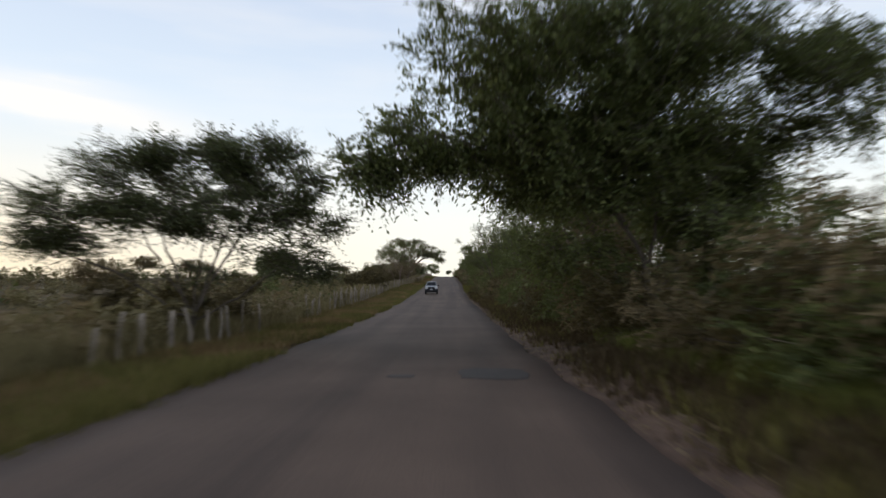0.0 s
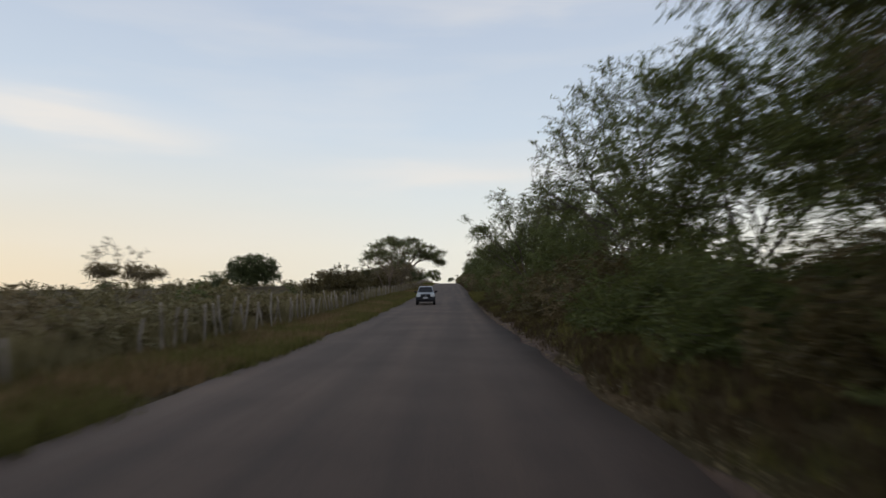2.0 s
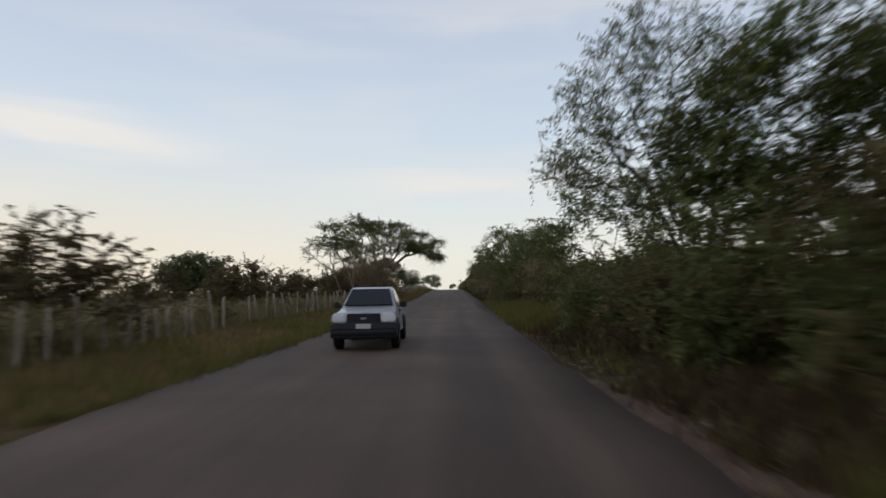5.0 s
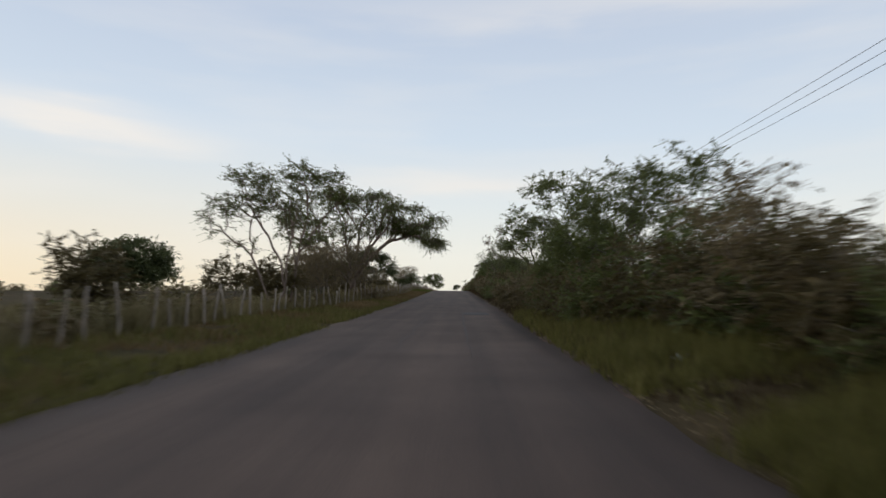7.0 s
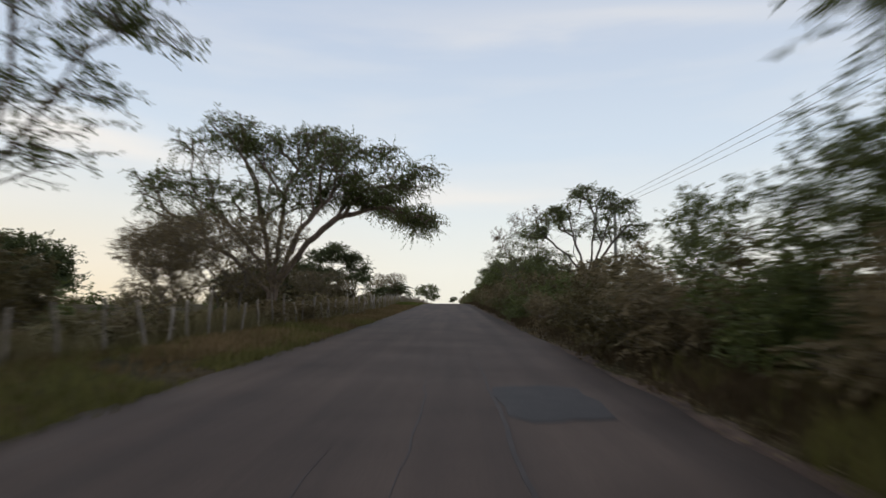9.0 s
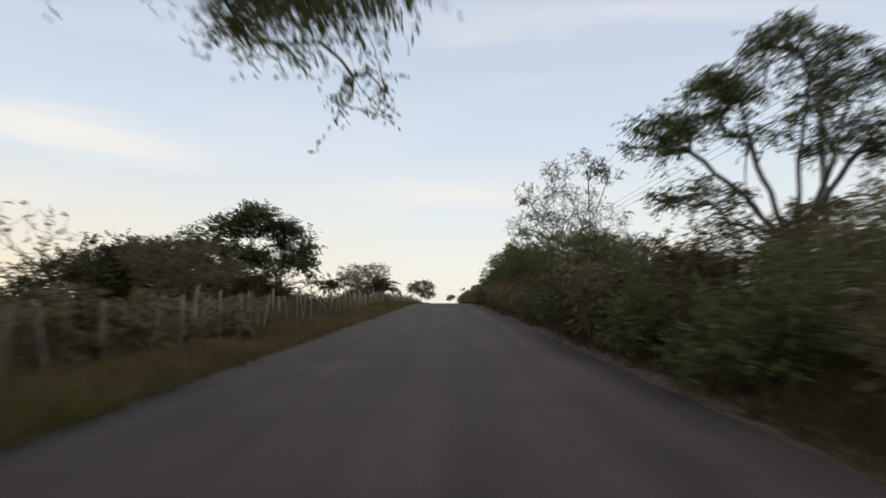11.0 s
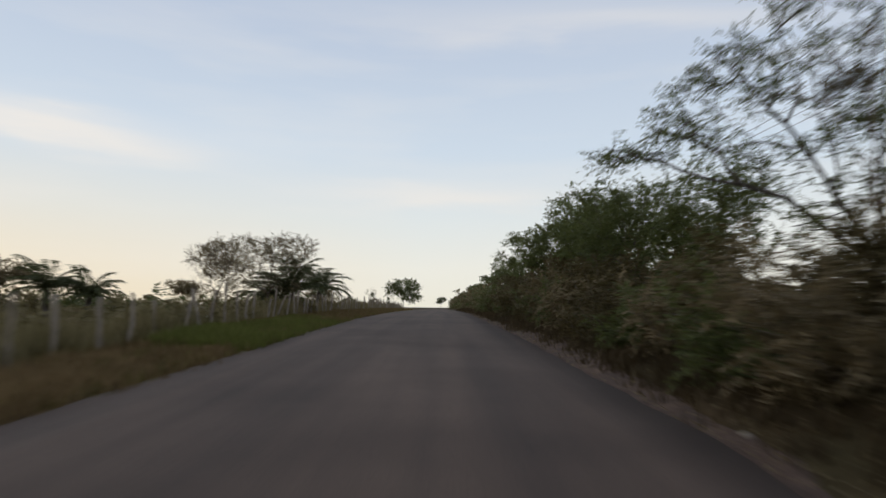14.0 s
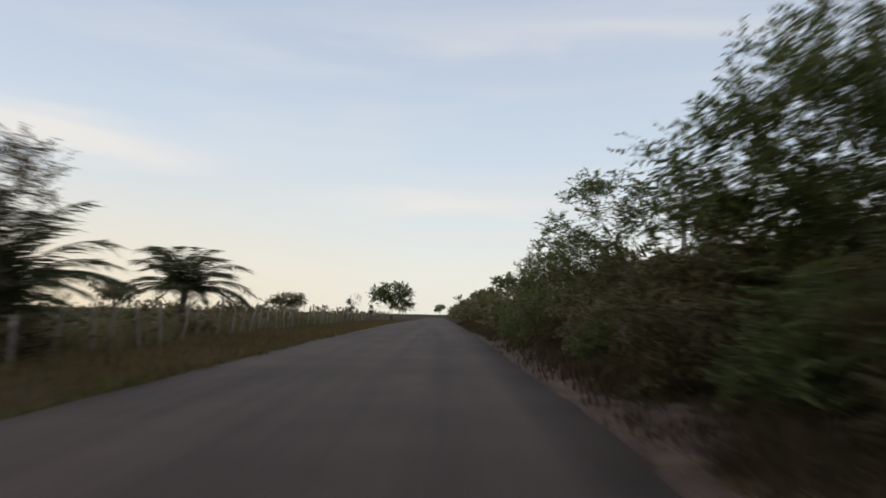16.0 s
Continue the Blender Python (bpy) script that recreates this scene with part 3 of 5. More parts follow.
overhang = tree("tree", [[(0, 0, 2.2), (-1.4, -0.5, 4.2), (-4.0, -0.8, 5.4)], [(0.2, 0.2, 2.4), (1.0, 0.8, 5.2)], [(0, 0, 2.0), (-0.6, 1.6, 4.6)]],
                [(-5.2, -0.6, 6.9, 2.6, 2.8, 2.3, 5.5), (-7.2, 0, 5.0, 1.4, 1.8, 1.0, 1.6), (-3.4, 2.4, 4.7, 1.4, 1.4, 0.9, 1.0), (2.6, 1.6, 5.0, 1.8, 1.8, 1.6, 3), (2.0, 1.7, 3.4, 1.8, 1.6, 1.5, 4), (-1.5, 0, 7.6, 3.4, 3.2, 2.4, 6),
                 (2.6, 0.2, 7.2, 3.4, 3.4, 2.8, 5), (-1.6, 0, 5.0, 2.8, 2.4, 1.3, 4), (3.2, -0.4, 3.0, 3.0, 2.6, 1.6, 2), (-1.5, 1.0, 2.2, 2.0, 1.8, 1.2, 1.4), (5.2, 0.2, 7.0, 2.4, 2.4, 2.0, 3.5), (0.2, 0, 5.4, 2.8, 2.4, 1.3, 4.5), (-2.3, -0.5, 6.6, 2.2, 2.2, 1.6, 4), (0.6, 0.5, 8.8, 2.6, 2.6, 1.4, 3)],
                1450, 12, leaves=100, clump=0.7, leaf=(0.17, 0.078), flatten=0.6, droop=0.45, leaf_mat="leaf", puffs=5)
plant(overhang, 5.6, 17.2, "large leafy green tree leaning its limbs over the road")

dome = tree("tree", [[(0, 0, 2.0)]], [(0, 0, 5.0, 5.6, 5.4, 2.6, 4), (0, 0, 3.0, 6.3, 6.0, 2.0, 3.6)], 460, 13, leaves=70, clump=0.9, leaf=(0.36, 0.18), leaf_mat="dark_leaf", min_rad=0.015)
plant(dome, -55, 197, "round-headed dark green tree standing in the pasture", scale=1.24)

thin_a = tree("tree", [[(-0.35, 0, 1.0), (-1.0, 0, 2.6), (-2.3, 0, 3.6)], [(0.4, 0, 1.1), (0.3, 0.1, 2.2), (-0.6, 0, 3.8), (-1.4, 0, 5.2)], [(0.4, 0, 1.1), (0.5, 0.3, 3.0), (0.9, 0.3, 4.6)]],
              [(-2.7, 0, 4.2, 0.9, 1.2, 0.6, 1.4), (-2.1, 0, 5.0, 1.0, 1.3, 0.5, 1.2), (-1.2, 0, 6.1, 1.2, 1.5, 0.5, 2.2), (0.2, 0, 5.6, 1.3, 1.4, 0.7, 1.5), (0.8, 0.3, 4.4, 0.9, 1.2, 0.6, 0.8), (-1.4, 0, 3.1, 0.8, 0.8, 0.3, 0.4), (-1.0, 0, 4.8, 1.2, 1.2, 0.7, 1.6), (-0.2, 0.2, 5.0, 0.9, 1.0, 0.5, 0.8)], 300, 14,
              leaves=27, clump=0.42, leaf=(0.12, 0.05), flatten=0.35, leaf_mat="leaf", bark="pale_bark", tip_rad=0.009, puffs=3)
plant(thin_a, -10.9, 131.5, "slender pale-barked leaning tree with a thin feathery crown", scale=1.4)
thin_b = tree("tree", [[(0.1, 0, 0.9), (0.4, 0, 2.7), (0.75, 0, 4.3), (0.6, 0, 5.6)], [(0.4, 0, 2.6), (1.6, 0, 4.4)], [(0.3, 0, 2.2), (-0.3, 0.4, 3.8)]],
              [(0.4, 0, 6.2, 1.0, 1.1, 0.5, 1.6), (1.5, 0, 5.7, 1.1, 1.2, 0.5, 1.6), (2.7, 0, 5.2, 0.8, 0.9, 0.35, 0.9), (1.0, 0, 4.6, 1.2, 1.2, 0.6, 1.2), (1.0, 0.2, 3.4, 1.2, 1.2, 0.5, 0.9), (-0.4, 0.3, 4.4, 0.9, 1.0, 0.5, 0.8)], 210, 15,
              leaves=30, clump=0.42, leaf=(0.12, 0.05), flatten=0.35, leaf_mat="leaf", bark="pale_bark", tip_rad=0.009, puffs=3)
plant(thin_b, -10.7, 134, "slender pale-barked upright tree with a thin feathery crown", scale=1.48)

umbrella = tree("tree", [[(0.3, 0, 2.2), (2.0, 0, 4.4), (3.6, 0, 5.6), (6.4, 0, 6.2)], [(0.1, 0.2, 2.1), (-1.4, 0.2, 4.2), (-3.4, 0, 6.2)], [(0.1, 0, 2.2), (0.6, -0.6, 4.6), (0.9, -0.6, 7.2)], [(0.2, 0, 2.1), (1.2, 1.4, 5.0), (2.4, 1.6, 7.0)],
                         [(-0.2, 0, 1.9), (-2.0, -0.8, 3.6), (-5.0, -0.5, 5.4)], [(0, 0.2, 2.2), (-0.7, 0.9, 5.0), (-1.2, 0.8, 7.2)], [(0.3, -0.1, 2.4), (1.8, -0.9, 5.0), (4.0, -0.8, 7.2)]],
                [(8.0, -3.8, 7.0, 1.6, 1.6, 0.8, 1.6), (5.3, -3.6, 7.9, 2.3, 2.2, 0.9, 2.4), (7.6, 0.3, 5.9, 1.4, 1.4, 0.55, 1.4), (5.0, 0.5, 6.7, 2.0, 2.0, 0.6, 1.6), (2.2, 0, 9.2, 3.2, 3.4, 0.9, 3.6), (-2.4, 0, 9.2, 3.8, 3.4, 1.1, 4), (-5.6, 0, 7.4, 2.4, 2.6, 1.0, 2),
                 (8.7, 0, 5.4, 0.7, 1.0, 0.4, 0.7), (7.8, 5.6, 5.7, 0.8, 0.8, 0.35, 0.4), (6.4, 4.0, 6.5, 1.6, 1.6, 0.55, 1.1), (-5.6, 0, 5.9, 2.6, 2.4, 0.9, 1.2), (2.2, 0, 7.7, 3.0, 2.8, 0.7, 1.6), (4.8, 0, 7.3, 2.2, 2.4, 0.6, 1.5), (3.6, 0, 6.6, 2.0, 2.2, 0.5, 1.4), (6.4, 0, 6.9, 1.6, 1.8, 0.5, 1.3), (-1.6, 0, 7.4, 2.8, 2.4, 0.7, 1.4), (-2.6, 0, 5.9, 2.4, 2.4, 0.8, 1.6), (0.6, -0.5, 6.4, 2.2, 2.2, 0.6, 1.2)],
                900, 16, leaves=56, clump=0.66, leaf=(0.175, 0.062), flatten=0.38, droop=0.42, leaf_mat="leaf", bark="pale_bark", tip_rad=0.021, puffs=6)
plant(umbrella, -10.3, 155.6, "wide flat-topped tree with pale limbs arching over the road", scale=1.0, squash=1.13)

mango = tree("tree", [[(0.4, 0, 1.5), (1.6, 0, 3.4), (2.6, 0, 5.0)], [(0, 0, 1.4), (-1.8, 0.3, 2.8), (-4.6, 0, 3.2)], [(0.5, 0, 1.4), (3.2, 0, 2.6), (5.6, 0, 2.6)]],
             [(2.6, 0, 5.9, 2.0, 2.6, 0.75, 3), (4.9, 0, 5.0, 1.3, 1.6, 0.6, 1.4), (0.2, 0, 5.0, 1.9, 2.4, 0.8, 2.2), (4.3, 0, 3.7, 2.0, 2.2, 0.6, 1.7), (1.4, 0, 3.9, 2.6, 2.8, 0.8, 2.4), (6.6, 0, 2.6, 1.1, 1.2, 0.35, 0.6),
              (-2.6, 0, 4.0, 2.0, 2.4, 0.7, 2.2), (-5.2, 0, 3.6, 2.1, 2.2, 0.8, 2.2), (-7.4, 0, 2.9, 1.6, 2.0, 0.9, 1.4), (-3.4, 0, 2.4, 3.6, 2.6, 0.7, 2.0), (0.6, 0, 2.7, 3.2, 2.4, 0.7, 2.4), (-1.6, 0, 3.2, 2.6, 2.2, 0.9, 2.4), (1.4, 0, 1.9, 3.4, 2.2, 0.7, 2.6), (-5.0, 0, 1.8, 3.2, 2.2, 0.6, 2)],
             760, 17, leaves=80, clump=0.6, leaf=(0.19, 0.09), flatten=0.35, leaf_mat="dark_leaf", puffs=5)
plant(mango, -16.0, 187.5, "dense dark green tree behind the fence", scale=1.17)

bare_l = tree("tree", [[(0, 0, 1.4), (0.3, 0, 2.4)]], [(-1.4, 0, 4.5, 2.6, 2.2, 1.4, 2), (1.3, 0, 4.7, 2.0, 1.9, 1.3, 2), (0, 0, 2.8, 2.6, 2.0, 0.9, 1)], 380, 18,
              leaves=40, clump=0.42, leaf=(0.10, 0.045), leaf_mat="dry_leaf", bark="twig", tip_rad=0.006)
plant(bare_l, -11.6, 229.5, "half-bare grey tree with a fine round crown of twigs", group="half-bare trees", scale=1.02)
again(bare_l, -11.5, 220.5, 130, 0.68, squash=1.15)
for x, s, a, k in ((-9.8, 149, 40, 0.95), (-11.8, 152, 210, 1.0), (-10.9, 144, 300, 0.8), (-13.8, 150, 120, 0.9)):
    again(bare_l, x, s, a, k, label="half-bare brown bushy tree behind the fence")

far_tree = tree("tree", [[(0, 0, 2.2)]], [(0, 0, 5.4, 4.2, 3.6, 1.9, 3), (1.8, 0, 3.2, 2.6, 2.6, 1.4, 1.5), (-2.2, 0, 4.4, 2.2, 2.4, 1.4, 1)], 260, 19, leaves=40, clump=0.8, leaf=(0.32, 0.16), leaf_mat="leaf", min_rad=0.012)
plant(far_tree, -8.8, 335, "rounded green tree on the crest beside the road")
crest = tree("tree", [[(0, 0, 2.6)]], [(0.4, 0, 4.8, 2.3, 2.2, 1.1, 2), (-0.6, 0, 3.6, 1.8, 1.8, 0.7, 1)], 90, 20, leaves=40, clump=0.7, leaf=(0.34, 0.17), leaf_mat="dark_leaf", min_rad=0.015)
plant(crest, 0.2, 480, "small lone tree on the skyline at the crest")
pasture_flat = tree("tree", [[(0, 0, 2.4), (0.3, 0, 3.4)]], [(0, 0, 4.4, 3.6, 3.4, 1.2, 3), (-1.6, 0.5, 3.4, 2.6, 2.4, 0.9, 1.5), (2.2, 0, 3.6, 1.8, 2.0, 0.8, 1)], 170, 21, leaves=50, clump=0.8, leaf=(0.28, 0.13), leaf_mat="dry_leaf", min_rad=0.012)
plant(pasture_flat, -46, 252, "low spreading tree in the pasture", group="pasture trees")
for x, s, a, k in ((-34, 60, 40, 0.8), (-62, 150, 10, 1.1), (-104, 210, 90, 1.45), (-28, 330, 200, 0.9), (-55, 320, 300, 1.1)):
    again(pasture_flat, x, s, a, k)
bare_thin = tree("tree", [[(0.1, 0, 1.8), (0, 0, 3.4)]], [(0, 0, 4.6, 1.9, 1.7, 1.8, 2)], 60, 22, leaves=6, clump=0.3, leaf=(0.14, 0.07), leaf_mat="dry_leaf", bark="twig", tip_rad=0.008)
plant(bare_thin, -16.7, 172, "thin leafless young tree with a few dry leaves", group="thin bare trees")
again(bare_l, -11.6, 173.5, 200, 0.74, label="half-bare brown bushy tree behind the fence")
again(bare_thin, -10.9, 47.0, 70, 0.62)
again(bare_thin, -19, 355, 200, 1.0)

shrub_tree = tree("tree", [[(0.2, 0, 0.6), (0.3, 0, 1.4)], [(-0.2, 0.1, 0.6), (-0.6, 0, 1.5)]], [(0, 0, 2.4, 1.7, 1.6, 1.0, 3), (0.8, 0.2, 1.6, 1.2, 1.2, 0.7, 1.5), (-0.9, 0, 1.8, 1.1, 1.1, 0.7, 1.5)],
                  120, 23, leaves=46, clump=0.38, leaf=(0.14, 0.08), leaf_mat="brush_leaf", simple=True)
plant(shrub_tree, -9.9, 83.3, "loose olive-green shrubby tree at the fence", group="shrubby trees", scale=1.15)
for x, s, a, k in ((-14, 109, 30, 1.0), (-17, 112, 130, 0.9), (-12.0, 102, 230, 1.0), (-12.0, 158, 150, 0.8), (-16, 100, 200, 0.9), (-12.8, 39, 260, 0.7), (-13.5, 117, 310, 1.0), (-11.5, 134, 15, 1.0), (-14.5, 141, 100, 0.9), (-19, 146, 10, 1.2), (-20, 178, 190, 1.1), (-17.5, 186, 30, 1.4), (-21, 187, 140, 1.5), (-24, 190, 250, 1.5), (-11.0, 182, 70, 0.95), (-12.6, 177.5, 160, 0.95), (-14.2, 181, 250, 1.15), (-12.2, 188, 20, 0.9), (-9.6, 22.5, 40, 0.62), (-10.9, 19.5, 140, 0.6), (-8.6, 24.5, 300, 0.5)):
    again(shrub_tree, x, s, a, k)

# ---------------------------------------------------------------- trees on the thicket side
tall_a = tree("tree", [[(0, 0, 2.0), (-0.4, 0, 3.6)], [(0.1, 0.1, 1.8), (1.2, 0.2, 4.0)]],
              [(-2.2, 0, 4.6, 2.4, 2.4, 1.6, 2.5), (0.4, 0, 6.6, 2.8, 2.8, 1.8, 3.5), (2.4, 0, 4.8, 2.6, 2.6, 1.7, 2.5), (-2.4, 0, 3.0, 1.8, 2.0, 0.9, 1), (0, 0, 3.2, 3.0, 2.6, 1.2, 1.5)],
              280, 31, leaves=68, clump=0.60, leaf=(0.17, 0.085), flatten=0.5, leaf_mat="leaf", simple=True, puffs=5)
plant(tall_a, 9.4, 67.0, "tall leafy green tree rising from the thicket", group="thicket trees")
tall_b = tree("tree", [[(0.1, 0, 1.6), (-0.3, 0, 3.4)], [(0, 0, 1.4), (0.9, 0.4, 3.4)], [(0, 0, 1.2), (-1.3, -0.3, 3.0)]],
              [(-2.6, 0, 4.0, 1.9, 2.0, 1.1, 2), (-1.0, 0, 5.8, 2.3, 2.2, 1.3, 3), (1.4, 0, 6.2, 2.3, 2.2, 1.4, 3), (2.6, 0, 4.2, 2.0, 2.2, 1.3, 2), (-3.6, 0, 3.4, 1.0, 1.2, 0.5, 0.7)],
              250, 32, leaves=60, clump=0.54, leaf=(0.16, 0.07), flatten=0.45, leaf_mat="leaf", simple=True, puffs=5)
plant(tall_b, 10.0, 46.5, "airy green tree with feathery sprays over the verge", group="thicket trees")
for ob, x, s, a, k in ((tall_b, 7.4, 62.5, 25, 0.68), (tall_b, 8.8, 80.0, 120, 1.0), (tall_a, 9.6, 82.0, 0, 1.1), (tall_b, 6.9, 92, 10, 0.85), (tall_b, 9.0, 43.5, 170, 1.1),
                       (tall_b, 7.0, 117, 330, 0.86), (tall_b, 6.8, 125, 160, 0.98), (tall_b, 6.6, 131, 40, 0.62), (tall_a, 7.2, 127.5, 100, 0.62), (tall_b, 10.4, 78, 300, 0.8),
                       (tall_a, 9.0, 132, 45, 0.7), (tall_b, 7.5, 140, 250, 0.6), (tall_b, 9.6, 183, 15, 0.62), (tall_b, 8.2, 221, 60, 0.93), (tall_a, 9.4, 210, 280, 0.74)):
    again(ob, x, s, a, k)
for ob, x, s, a, k in ((tall_b, 8.0, 214.5, 190, 0.82),
                       (tall_a, 8.6, 229, 20, 0.97), (tall_b, 8.4, 225, 110, 0.85), (tall_b, 8.2, 239, 150, 0.93), (tall_b, 7.6, 252, 300, 0.8), (tall_a, 8.5, 266, 120, 0.75), (tall_b, 8.4, 186, 70, 0.7), (tall_b, 9.8, 189.5, 130, 0.74), (tall_a, 10.6, 217.5, 200, 0.82), (tall_b, 8.8, 49.0, 220, 0.62), (tall_a, 10.6, 192.5, 10, 0.6)):
    again(ob, x, s, a, k)

far_thin = tree("tree", [[(0.1, 0, 1.6), (-0.3, 0, 3.4)], [(0, 0, 1.4), (0.9, 0.4, 3.4)]],
                [(-2.2, 0, 4.0, 1.9, 2.0, 1.1, 2), (-0.6, 0, 5.8, 2.3, 2.2, 1.3, 3), (1.8, 0, 5.4, 2.3, 2.2, 1.4, 3)],
                140, 38, leaves=36, clump=0.6, leaf=(0.30, 0.14), leaf_mat="leaf", min_rad=0.012, simple=True, puffs=4)
plant(far_thin, 8.0, 284, "rounded green tree on the thicket's far skyline", group="far thicket trees", scale=0.8)
for x, s, a, k in ((8.0, 306, 220, 0.85), (8.0, 330, 300, 1.0), (9, 360, 75, 0.95), (9, 395, 175, 1.0)):
    again(far_thin, x, s, a, k)

slender = tree("tree", [[(0, 0, 2.4), (-1.4, 0, 4.2), (-3.2, 0, 5.6)], [(0, 0, 2.4), (-0.6, 0.2, 4.6), (-1.2, 0.3, 6.8)], [(0.1, 0, 2.5), (0.5, 0.2, 5.2), (0.8, 0, 7.6)], [(0.1, 0, 2.5), (1.5, 0, 4.6), (2.8, 0, 6.2)], [(0, 0, 2.2), (-0.7, 1.0, 4.4)], [(0.1, 0, 2.3), (0.9, -0.8, 5.0), (1.6, -0.6, 7.0)], [(0, 0, 2.0), (-1.8, -0.3, 3.4)]],
               [(-3.7, 0, 5.8, 1.2, 1.4, 0.55, 2), (-1.8, 0, 7.0, 1.5, 1.6, 0.7, 2.4), (0.3, 0, 8.4, 1.8, 1.6, 0.7, 3), (2.1, 0, 7.6, 1.4, 1.5, 0.8, 2.4), (3.3, 0, 6.0, 1.1, 1.3, 0.8, 1.6), (0, 0, 6.2, 2.4, 2.0, 0.9, 1.4), (-2.5, 0, 4.0, 1.5, 1.4, 0.5, 1.1), (-1.2, 0, 3.2, 1.8, 1.5, 0.5, 1.0), (1.8, 0, 3.6, 1.6, 1.4, 0.5, 1.0), (3.0, 0, 4.8, 1.1, 1.2, 0.5, 0.8)],
               440, 33, leaves=54, clump=0.5, leaf=(0.15, 0.06), flatten=0.4, droop=0.4, leaf_mat="leaf", tip_rad=0.017, puffs=5)
plant(slender, 9.9, 167, "tall open-crowned green tree above the brush", group="open-crowned trees", scale=1.04)
bare_r = tree("tree", [[(0.6, 0, 2.4), (1.2, 0, 4.6), (1.1, 0, 7.2)], [(0.5, 0, 2.2), (-0.8, 0, 4.0), (-2.4, 0, 5.0), (-3.2, 0, 6.4)], [(1.1, 0, 4.2), (0.2, 0.2, 6.0), (-0.6, 0.2, 7.8)], [(1.2, 0, 5.0), (2.4, 0, 7.6)]],
              [(1.2, 0, 8.8, 1.5, 1.4, 0.9, 2.4), (-1.0, 0, 8.4, 1.1, 1.2, 0.7, 1.4), (-3.4, 0, 7.0, 1.2, 1.2, 0.9, 2), (-3.3, 0, 5.6, 0.8, 0.9, 0.4, 0.6), (2.8, 0, 8.0, 0.9, 1.0, 0.7, 1.2), (-1.8, 0, 7.2, 0.9, 1.0, 0.5, 0.7)], 190, 34, leaves=27, clump=0.36, leaf=(0.12, 0.05), leaf_mat="brush_leaf", bark="pale_bark", tip_rad=0.010, puffs=3)
plant(bare_r, 8.7, 193, "tall half-bare tree with fine pale branches", group="tall half-bare trees", squash=1.22)
again(bare_r, 9.4, 201, 150, 0.58)
feathery = tree("tree", [[(0, 0, 1.8), (-0.6, 0, 3.6)], [(0.1, 0, 1.6), (0.8, 0.3, 4.2)], [(0, 0, 1.5), (-1.6, -0.2, 3.4)]],
                [(-2.6, 0, 5.4, 2.0, 2.0, 1.4, 2.5), (-0.4, 0, 7.2, 2.4, 2.2, 1.4, 2.5), (1.8, 0, 6.0, 2.2, 2.2, 1.5, 2), (-1.0, 0, 4.0, 2.6, 2.0, 0.9, 1)],
                380, 35, leaves=18, clump=0.55, leaf=(0.12, 0.045), droop=0.35, leaf_mat="leaf", bark="bark", tip_rad=0.008)
plant(feathery, 7.8, 188.5, "feathery thin-leaved tree with drooping branches by the road", group="feathery trees")
again(feathery, 8.6, 197.5, 30, 0.72)
again(feathery, 7.5, 185.5, 200, 0.66)
again(feathery, 10.0, 191.5, 300, 0.68)
again(feathery, 9.8, 184.5, 75, 0.58)
again(bare_l, 8.0, 28.5, 60, 0.85, label="half-bare twiggy tree with pale branches in the thicket")
twiggy = tree("tree", [[(-0.2, 0, 0.8), (-0.9, 0, 2.2), (-2.0, 0, 3.6)], [(0, 0.1, 0.8), (-0.3, 0.4, 2.6), (-0.5, 0.6, 4.4)], [(0.1, 0, 0.7), (0.6, -0.3, 2.4), (1.0, -0.3, 4.2)], [(0.2, 0, 0.7), (1.4, 0.2, 2.0), (2.4, 0.2, 3.4)], [(0, -0.2, 0.7), (-0.6, -1.2, 2.4), (-0.8, -1.8, 3.8)], [(0, 0.2, 0.7), (0.5, 1.4, 2.4), (0.6, 2.0, 3.8)]],
              [(-2.0, 0, 4.2, 1.3, 1.5, 1.0, 1.6), (-0.5, 0.4, 5.2, 1.4, 1.5, 0.9, 1.8), (1.1, -0.2, 5.0, 1.3, 1.5, 0.9, 1.6), (2.4, 0.2, 4.0, 1.2, 1.4, 1.0, 1.4), (0, 0, 3.4, 2.4, 2.2, 0.9, 1.6)],
              400, 50, leaves=9, clump=0.34, leaf=(0.10, 0.045), flatten=0.7, leaf_mat="dry_leaf", bark="twig", tip_rad=0.006)
plant(twiggy, 9.0, 31.5, "twiggy half-bare tree fanning up out of the brush", group="twiggy trees")
again(twiggy, 10.4, 27.0, 80, 1.1)
again(twiggy, 8.6, 36.0, 200, 1.0)
again(twiggy, 10.6, 34.5, 310, 1.15)
leaning = tree("tree", [[(-0.2, 0, 2.0), (-1.4, 0.1, 4.2), (-4.0, 0.2, 5.6), (-7.0, 0.3, 6.6)], [(0, 0.1, 2.0), (-0.8, 0.8, 4.6), (-2.4, 1.4, 6.6)], [(0.1, 0, 2.2), (0.8, 0.2, 4.8), (1.6, 0.3, 6.8)], [(0, 0, 2.0), (-0.6, -0.8, 4.6), (-1.6, -1.2, 6.4)]],
               [(-9.0, 0.4, 7.3, 1.7, 2.0, 0.9, 1.6), (-6.6, 0.4, 7.0, 1.8, 2.0, 1.0, 1.8), (-4.6, 0, 6.6, 2.0, 2.2, 1.2, 2.8), (-2.2, 0.4, 6.4, 2.2, 2.4, 1.3, 3.2), (0.4, 0, 6.6, 2.2, 2.4, 1.4, 5.0), (2.6, 0.3, 6.4, 2.0, 2.2, 1.3, 4.0), (-1.0, 0, 8.0, 3.0, 2.4, 1.0, 2.0)],
               640, 51, leaves=46, clump=0.62, leaf=(0.16, 0.07), flatten=0.6, droop=0.45, leaf_mat="leaf", puffs=4)
